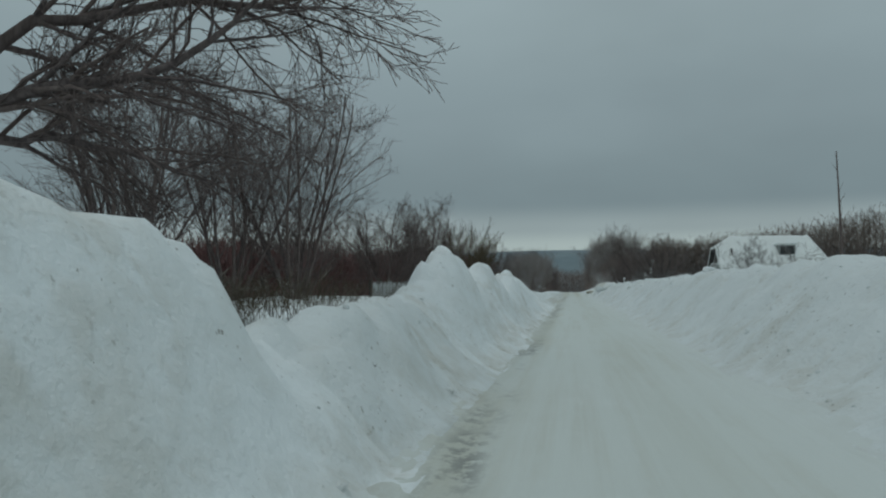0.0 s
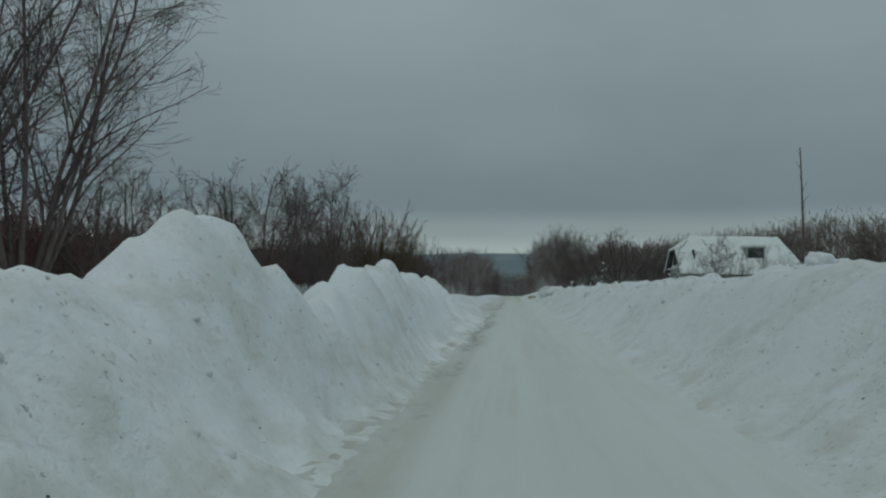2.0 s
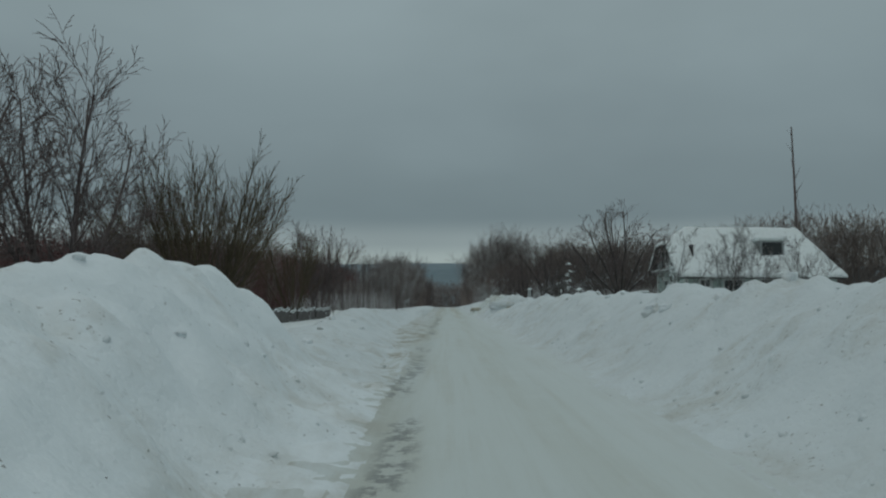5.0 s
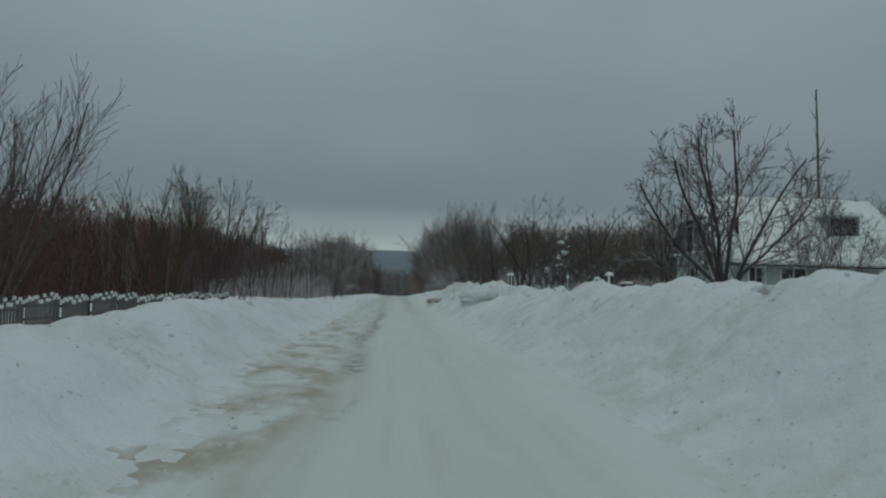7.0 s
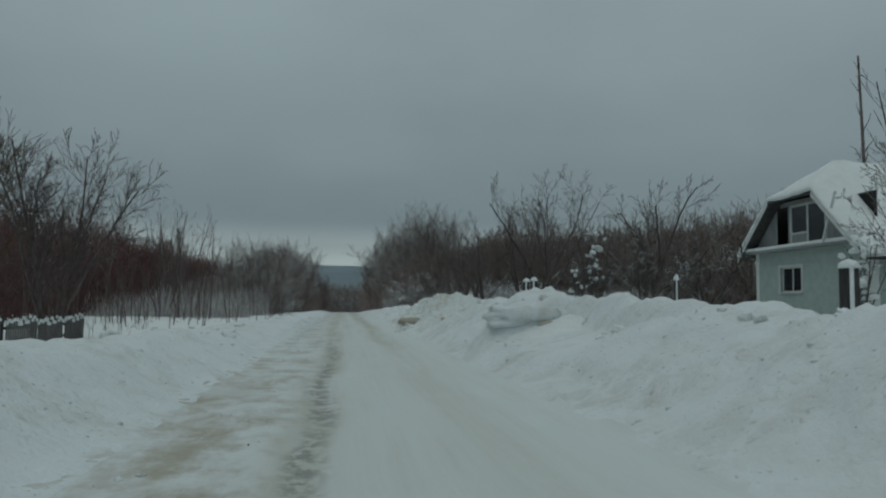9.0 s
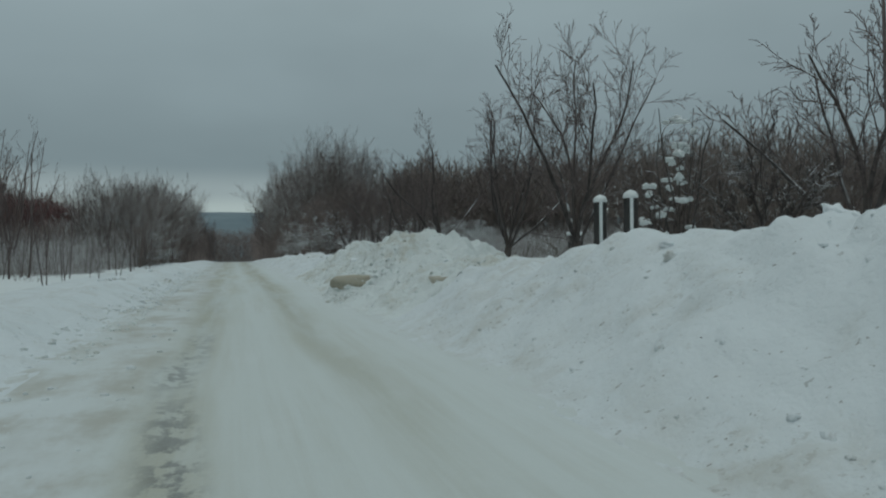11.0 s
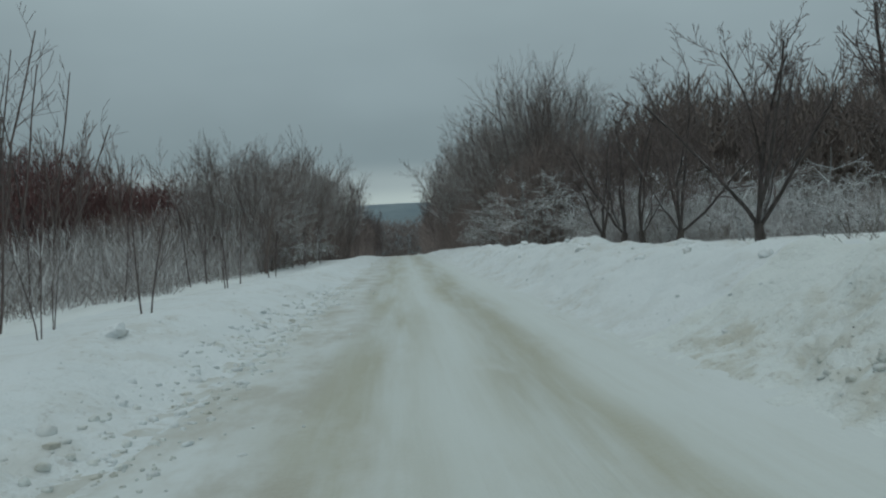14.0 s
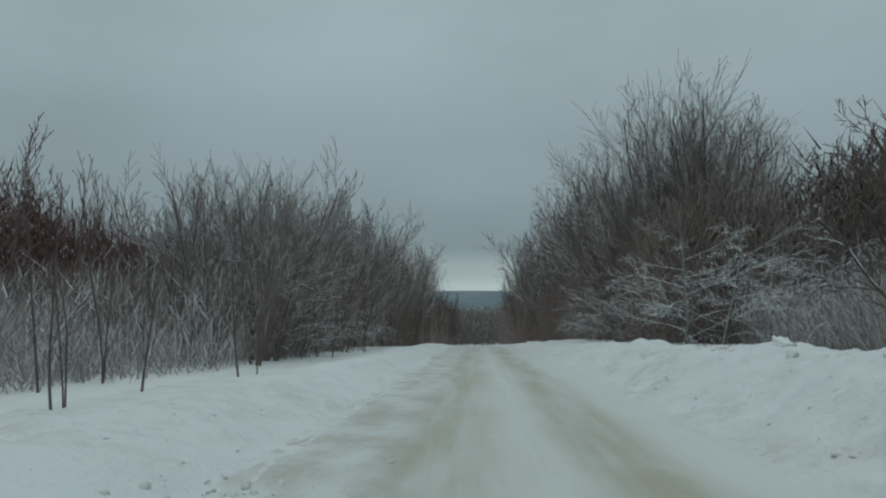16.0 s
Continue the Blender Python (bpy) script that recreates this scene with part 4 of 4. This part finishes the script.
part("wall", boxed(HX1 - 0.3, HX1, HY0 + 0.3, HY1 - 0.3, HZ0, 3.5), PLASTER, house)
part("corner_board", boxed(HX0 - 0.03, HX0 + 0.3, HY1 - 0.25, HY1 + 0.03, HZ0, WALLTOP), CORNER, house, "whitewashed corner")
part("corner_board", boxed(HX0 - 0.03, HX0 + 0.3, HY0 - 0.03, HY0 + 0.22, HZ0, 3.4), CORNER, house, "whitewashed corner")
part("floor", boxed(HX0 + 0.3, HX1 - 0.3, HY0 + 0.3, HY1 - 0.3, HZ0, 1.0), INSIDE, house)
part("attic_floor", boxed(HX0 + 0.3, HX1 - 0.3, HY0 + 0.3, HY1 - 0.3, 3.75, 3.95), INSIDE, house)
part("partition", boxed(HX0 + 3.2, HX0 + 3.3, HY0 + 0.3, HY1 - 0.3, 1.0, 3.75), INSIDE, house)


def window(x, y, across, z0, z1, axis, panes=2):
    """A wooden window at x, y (its lower left), across metres wide, with a mullion, panes and a sill."""
    def bx(a, b, c, d, e, f, bevel=0.0):
        return boxed(x + c, x + d, y + a, y + b, e, f, bevel=bevel) if axis == "x" else boxed(x + a, x + b, y + c, y + d, e, f, bevel=bevel)
    w = part("window", bx(0, across, 0.10, 0.16, z1 - 0.07, z1), FRAME, house, "weathered white wooden window")
    part("frame", bx(0, across, 0.10, 0.16, z0, z0 + 0.07), FRAME, w)
    for k in range(panes + 1):
        u = k * (across - 0.07) / panes
        part("frame", bx(u, u + 0.07, 0.101, 0.159, z0 + 0.07, z1 - 0.07), FRAME, w)
    for k in range(panes):
        u = k * (across - 0.07) / panes + 0.07
        part("pane", bx(u, u + (across - 0.07) / panes - 0.07, 0.125, 0.133, z0 + 0.07, z1 - 0.07), GLASS, w, "dark window pane")
    part("sill", bx(-0.08, across + 0.08, -0.10, 0.10, z0 - 0.05, z0 - 0.003), FRAME, w)
    for u, v in ((-0.12, 0.0), (across, across + 0.12)):
        part("casing", bx(u, v, -0.03, -0.003, z0, z1), FRAME, w)
    part("casing", bx(-0.12, across + 0.12, -0.03, -0.003, z1, z1 + 0.1), FRAME, w)
    return w


for a, b, c, d in GABLE_WIN:
    window(HX0, a, b - a, c, d, "x")
for a, b, c, d in SIDE_WIN:
    window(a, HY0, b - a, c, d, "y")

# boarded attic in the gable, set back behind a snowy ledge
GX = HX0 - 0.12


for k in range(28):
    y0 = HY0 + 0.05 + k * 0.296
    y1 = y0 + 0.285
    ta, tb = [min(RZ - 0.15 - SLOPE * abs(q - RY), 6.22) for q in (y0, y1)]
    if min(ta, tb) < 4.15:
        continue
    mid = (y0 + y1) / 2
    low = 4.1
    if 109.2 < mid < 110.1 or 106.5 < mid < 107.7:
        low = 6.0
    elif 107.8 < mid < 109.0:
        part("board", boxed(GX, GX + 0.03, y0, y1, 4.1, 4.68), BOARD, house)
        low = 6.02
    if min(ta, tb) > low + 0.02:
        part("board", prism([(GX, y0, low), (GX, y1, low), (GX, y1, tb), (GX, y0, ta)], (0.03, 0, 0)), BOARD, house)
part("attic_wall", boxed(GX + 1.2, GX + 1.25, 105.0, 111.4, 3.96, 6.2), INSIDE, house)
aw = part("attic_window", boxed(GX - 0.03, GX + 0.05, 106.45, 109.05, 5.92, 6.02), FRAME, house, "unfinished white-framed attic window")
for y in (106.45, 107.72, 108.98):
    part("frame", boxed(GX - 0.028, GX + 0.048, y, y + 0.09, 4.2, 5.918), FRAME, aw)
part("pane", boxed(GX + 0.0, GX + 0.008, 107.83, 108.95, 4.78, 5.9), GLASS, aw)
part("pane", boxed(GX + 0.0, GX + 0.008, 106.56, 107.70, 4.25, 5.9), GLASS, aw)
part("frame", boxed(GX - 0.028, GX + 0.048, 107.83, 108.95, 4.68, 4.76), FRAME, aw)
strut = part("strut", boxed(-0.04, 0.04, -0.04, 0.04, 0, 2.2), FRAME, house, "slanted white roof strut")
strut.matrix_basis = pose(GX - 0.5, 106.0, 4.1, 24, 0, 0)
part("ledge", boxed(HX0 - 0.55, HX0 + 0.28, HY0 + 0.2, HY1 + 0.15, WALLTOP + 0.002, WALLTOP + 0.09), BOARD, house, "grey board ledge under the gable")
part("ledge_snow", boxed(HX0 - 0.6, GX - 0.05, HY0 + 0.15, HY1 + 0.2, WALLTOP + 0.09, WALLTOP + 0.24, bevel=0.06), SNOW, house, "snow lying on the ledge")


def roof_surface(lift, grow_out):
    """Half-hipped at the gable, fully hipped at the far end."""
    g = grow_out
    ze_far, ze_near = 3.85 + lift, 3.35 + lift
    yf, yn = RY + (RZ + lift - ze_far) / SLOPE + g, RY - (RZ + lift - ze_near) / SLOPE - g
    x0, x1 = HX0 - 0.75 - g, HX1 + 0.5 + g
    zr, zh = RZ + lift, 6.3 + lift
    hf, hn = RY + (zr - zh) / SLOPE, RY - (zr - zh) / SLOPE
    A, B = (x0, yn, ze_near), (x0, hn, zh)
    C, D = (22.7, RY, zr), (32.6, RY, zr)
    E, F = (x1, yn, ze_near), (x1, yf, ze_far)
    G, H = (x0, yf, ze_far), (x0, hf, zh)
    return [A, B, C, D, E, F, G, H], [(0, 4, 3, 2, 1), (6, 7, 2, 3, 5), (1, 2, 7), (4, 5, 3)]


def roof_part(name, lift, thick, grow_out, material, parent, label, rough=0.0, cuts=0):
    v, f = roof_surface(lift, grow_out)
    bm = bmesh.new()
    vs = [bm.verts.new(p) for p in v]
    for q in f:
        bm.faces.new([vs[i] for i in q])
    bmesh.ops.recalc_face_normals(bm, faces=bm.faces)
    if cuts:
        bmesh.ops.triangulate(bm, faces=bm.faces)
        for _ in range(cuts):
            bmesh.ops.subdivide_edges(bm, edges=[e for e in bm.edges if e.calc_length() > 0.5], cuts=1, use_grid_fill=True)
            bmesh.ops.triangulate(bm, faces=[q for q in bm.faces if len(q.verts) > 4])
        for p in bm.verts:
            p.co.z += rough * noise.fractal(p.co * 0.9, 1.0, 2.0, 3)
            if p.is_boundary:
                p.co.z -= 0.04
    r = bmesh.ops.extrude_face_region(bm, geom=list(bm.faces))
    bmesh.ops.translate(bm, verts=[q for q in r["geom"] if isinstance(q, bmesh.types.BMVert)], vec=(0, 0, -thick))
    bmesh.ops.recalc_face_normals(bm, faces=bm.faces)
    return part(name, bm, material, parent, label, smooth=bool(cuts))


roof = roof_part("roof", 0.0, 0.12, 0.0, SLATE, house, "dark roof almost hidden by snow")
roof_part("snow_cover", 0.19, 0.17, 0.04, SNOW, roof, "thick snow on the roof", 0.10, 4)
for y, s in ((RY, 1), (RY, -1)):
    pts = []
    zl = 3.85 if s > 0 else 3.35
    ye, yh = RY + s * (RZ - zl) / SLOPE, RY + s * (RZ - 6.3) / SLOPE
    part("bargeboard", prism([(HX0 - 0.79, ye, zl - 0.02), (HX0 - 0.79, yh, 6.28), (HX0 - 0.79, yh, 6.08), (HX0 - 0.79, ye, zl - 0.22)], (0.04, 0, 0)), FRAME, roof, "snowy white bargeboard")
# dormer on the slope towards the road
dz = 5.15
dy = RY - (RZ - dz) / SLOPE
dormer = part("dormer", wall_with_holes("y", dy - 0.1, 0.08, 28.2, 30.2, dz - 0.1, 6.55, [(28.35, 30.05, dz + 0.1, 6.4)]), BOARD, roof, "dark dormer with snow on its top")
part("pane", boxed(28.35, 30.05, dy - 0.06, dy - 0.05, dz + 0.1, 6.4), GLASS, dormer)

part("cheek", prism([(28.2, dy, dz), (28.2, dy, 6.55), (28.2, RY - (RZ - 6.55) / SLOPE, 6.55)], (0.06, 0, 0)), BOARD, dormer)
part("cheek", prism([(30.14, dy, dz), (30.14, dy, 6.55), (30.14, RY - (RZ - 6.55) / SLOPE, 6.55)], (0.06, 0, 0)), BOARD, dormer)
part("snow_cap", boxed(28.0, 30.4, dy - 0.3, RY - (RZ - 6.6) / SLOPE, 6.55, 6.85, bevel=0.1), SNOW, dormer, "thick snow on the dormer")

# ---- fences, posts and blocks ----


def fence_panel(material, capped, tall):
    """2.4 m of fence: a post, two rails and pickets."""
    root = new("fence_panel")
    part("post", boxed(-0.06, 0.06, -0.06, 0.06, -0.3, tall + 0.05), POST, root)
    for z in (0.25, tall - 0.3):
        part("rail", boxed(0.061, 0.10, 0.06, 2.34, z, z + 0.08), POST, root)
    rr = random.Random(3)
    for k in range(14):
        y, h = 0.1 + k * 0.163, tall + rr.uniform(-0.16, 0.08)
        bm = bmesh.new()
        box(bm, 0.103, 0.125, y, y + 0.10, 0.0, h - 0.06)
        part("picket", bm, material, root)
        if capped:
            part("snow_cap", boxed(0.085, 0.145, y - 0.02, y + 0.12, h - 0.059, h + 0.05, bevel=0.02), SNOW, root)
    return root


first = tagged(fence_panel(PICKET, False, 1.0), "frosted grey picket fence panel in deep snow", "fence", group="picket fence along the field")
dark = tagged(fence_panel(OLD_BOARD, True, 0.95), "dark wooden fence panel capped with snow", "fence", group="snow-capped fence along the field")
for k in range(10):
    placed(first if k == 0 else copy_thing(first, Matrix()), -9.6 + 0.02 * k, 42 + 2.4 * k, 0.0)
for k in range(14):
    placed(dark if k == 0 else copy_thing(dark, Matrix()), -9.5 + 0.03 * k, 75 + 2.4 * k, 0.03 * math.sin(k * 2.1), sink=0.05 + 0.12 * (k * 7 % 5) / 4)


def gate_post(tall, wide, label, cap=0.14):
    root = tagged(new("gate_post"), label, "post", group="posts beside the road")
    part("shaft", boxed(-wide / 2, wide / 2, -wide / 2, wide / 2, -0.4, tall, bevel=0.015), POST, root)
    crust = bmesh.new()
    box(crust, -wide * 0.5, -wide * 0.16, -wide / 2 - 0.03, -wide / 2 + 0.005, 0.1, tall, bevel=0.012)
    bmesh.ops.remove_doubles(crust, verts=crust.verts, dist=0.002)
    part("snow_crust", crust, SNOW, root, "wind-blown snow stuck to the face", smooth=False)
    bm = bmesh.new()
    bmesh.ops.create_icosphere(bm, subdivisions=3, radius=1.0)
    for v in bm.verts:
        v.co = Vector((v.co.x * wide * 0.75, v.co.y * wide * 0.75, max(v.co.z, -0.15) * cap)) * (1 + 0.1 * noise.noise(v.co * 2))
    bmesh.ops.translate(bm, verts=bm.verts, vec=(0, 0, tall + cap * 0.12))
    part("snow_cap", bm, SNOW, root, "round cap of snow", smooth=True)
    return root


for x, y, top, wide in [(9.93, 89.2, 2.05, 0.24), (9.83, 96.1, 2.05, 0.09), (8.8, 108.7, 2.35, 0.2), (8.8, 107.4, 2.35, 0.2), (11.5, 104.0, 1.7, 0.16), (10.6, 101.5, 1.6, 0.14)]:
    placed(gate_post(top - z_at(x, y), wide, "dark wooden post with a cap of snow"), x, y, 0.2, sink=0.0)


def chunk(seed, sx, sy, sz, material, label, rough=0.2):
    bm = bmesh.new()
    bmesh.ops.create_cube(bm, size=2.0)
    bmesh.ops.subdivide_edges(bm, edges=bm.edges, cuts=5, use_grid_fill=True)
    for v in bm.verts:
        p = v.co.copy()
        p = p * 0.38 + p.normalized() * 0.62
        p *= 1 + (rough * 1.5 if material in (BANK, DIRTY) else rough) * noise.fractal(p * 1.4 + Vector((seed * 7.1, 0, 0)), 1.0, 2.0, 3)
        v.co = Vector((p.x * sx, p.y * sy, p.z * sz))
    ob = part("snow_block", bm, material, None, smooth=True)
    return tagged(ob, label, "snow block", group="blocks broken from the bank")


for k, (x, y, z, sx, sy, sz, m, label) in enumerate([
        (4.68, 114.50, 0.46, 0.90, 0.26, 0.22, ICE, "smooth scraped face of brown slush in a heap"),
        (4.42, 113.98, 0.16, 0.20, 0.19, 0.13, DIRTY, "broken lump of ploughed snow on the road's edge"),
        (5.20, 114.05, 0.30, 0.28, 0.24, 0.19, DIRTY, "broken lump of ploughed snow on the road's edge"),
        (4.85, 113.8, 0.16, 0.21, 0.18, 0.13, DIRTY, "broken lump of ploughed snow on the road's edge"),
        # block in the darker SLUSH colour, set below the slab's front
        (6.15, 94.68, 0.78, 0.50, 0.26, 0.20, SLUSH, "smooth darker block of packed snow under the large slab"),
        (5.66, 95.14, 1.06, 1.22, 0.58, 0.25, BANK, "large rounded slab of snow lying on the bank"),
        (6.6, 137.0, 0.95, 0.28, 0.32, 0.22, BANK, "square block of snow on the bank's crest"),
        (6.62, 125.2, 0.62, 0.26, 0.22, 0.16, ICE, "smooth brown slab of refrozen slush in a heap"),
        (5.70, 109.50, 0.60, 0.50, 0.28, 0.22, SLUSH, "smooth scraped face of yellowish packed snow")]):
    chunk(k, sx, sy, sz, m, label).matrix_basis = pose(x, y, z, 3 * math.sin(k), 2 * math.cos(k * 2), 9 * math.sin(3 * k))

# lumps thrown up on the crests of the banks
rl = random.Random(12)
lump_t = [chunk(40 + k, 0.15, 0.15, 0.11, PILE, "broken lump of snow on the bank's crest", 0.45) for k in range(6)]
for k in range(110):
    if k < 80:
        y = 22 + 145 * rl.random()
        x = 6.2 + rl.gauss(0, 0.35)
    else:
        y = 54 + 80 * rl.random()
        x = float(np.interp(y, [p[0] for p in LEFT_LINE], [p[1] for p in LEFT_LINE])) + rl.gauss(0, 0.3)
    big_one = rl.choice((0.4, 0.5, 0.5, 0.6, 0.7, 0.8, 1.1))
    one = lump_t[k] if k < 6 else copy_thing(lump_t[k % 6], Matrix())
    one.matrix_basis = Matrix.LocRotScale((x, y, float(height(x, y)) + 0.01), Euler((rl.uniform(-0.4, 0.4), rl.uniform(-0.4, 0.4), rl.uniform(0, 6.3))), Vector((1, rl.uniform(0.7, 1.2), rl.uniform(0.7, 1.3))) * big_one)

# small clods of snow scattered over banks and road edges
clod_t = []
for k in range(5):
    bm = bmesh.new()
    bmesh.ops.create_icosphere(bm, subdivisions=1, radius=1.0)
    for v in bm.verts:
        v.co *= 1 + 0.5 * noise.noise(v.co * 1.3 + Vector((k * 3.0, 1, 2)))
    bm.verts.index_update()
    clod_t.append((np.array([v.co[:] for v in bm.verts]), np.array([[v.index for v in f.verts] for f in bm.faces])))
    bm.free()


def clod_field(name, label, spots, material):
    vs, fs, base = [], [], 0
    X, Y = np.array([p[0] for p in spots]), np.array([p[1] for p in spots])
    Z = np.maximum(height(X, Y), fall(Y))
    for (x, y, r), z in zip(spots, Z):
        v, f = clod_t[int(rng.integers(5))]
        a = rng.random() * 6.28
        c, s = math.cos(a), math.sin(a)
        w = v * r * rng.uniform(0.7, 1.3, 3)
        vs.append(np.stack([w[:, 0] * c - w[:, 1] * s + x, w[:, 0] * s + w[:, 1] * c + y, w[:, 2] * 0.8 + z - r * 0.1], -1))
        fs.append(f + base)
        base += len(v)
    return tagged(link_mesh(name, np.concatenate(vs), np.concatenate(fs), material, True), label, "clods", kind="stuff")


spots = [(0.3 - 3.2 * rng.random() ** 1.2, 150 * rng.random(), 0.012 + 0.04 * rng.random() ** 4) for _ in range(1500)]
spots += [(4.1 + 2.6 * rng.random() ** 1.2, 165 * rng.random(), 0.012 + 0.045 * rng.random() ** 4) for _ in range(1900)]
spots += [(-0.55 - 1.1 * rng.random(), 112 + 34 * rng.random(), 0.025 + 0.055 * rng.random() ** 2) for _ in range(420)]
clod_field("snow_clods", "loose clods of snow along the banks", spots, BANK)
spots = [(4.3 + 3.6 * rng.random(), 109.2 + 19.8 * rng.random(), 0.010 + 0.05 * rng.random() ** 5) for _ in range(4200)]
spots += [(-0.5 - 1.0 * rng.random(), 104 + 44 * rng.random(), 0.012 + 0.05 * rng.random() ** 3) for _ in range(1300)]
spots += [(3.75 + 1.3 * rng.random(), 112.9 + 3.2 * rng.random(), 0.02 + 0.07 * rng.random() ** 2) for _ in range(260)]
spots += [(3.6 + 1.9 * rng.random(), 113.75 + 0.5 * rng.random(), 0.02 + 0.06 * rng.random() ** 2) for _ in range(110)]
spots += [(5.1 + 1.3 * rng.random(), 108.8 + 0.5 * rng.random(), 0.02 + 0.07 * rng.random() ** 2) for _ in range(60)]
spots += [(4.6 + 2.2 * rng.random(), 93.9 + 0.45 * rng.random(), 0.02 + 0.05 * rng.random() ** 2) for _ in range(60)]
clod_field("dirty_clods", "crumbled dirty snow over the heaps", spots, DIRTY)
spots = [(0.3 - 2.2 * rng.random(), 120 * rng.random(), 0.004 + 0.010 * rng.random() ** 3) for _ in range(130)] + [(4.2 + 1.8 * rng.random(), 130 * rng.random(), 0.004 + 0.010 * rng.random() ** 3) for _ in range(150)]
clod_field("earth_crumbs", "dark crumbs of earth and grass in the snow", spots, POST)

shed = tagged(new("shed"), "small dark hut with deep snow on its roof", "shed")
part("wall", boxed(-0.9, 0.9, -0.8, 0.8, -0.2, 3.6), POST, shed)
part("roof", boxed(-1.1, 1.1, -1.0, 1.0, 3.601, 3.68), SLATE, shed)
part("snow_cover", boxed(-1.12, 1.12, -1.02, 1.02, 3.682, 4.25, bevel=0.2), SNOW, shed, "deep snow on the roof")
placed(shed, 32.3, 160.0, 0.3, 0.58)
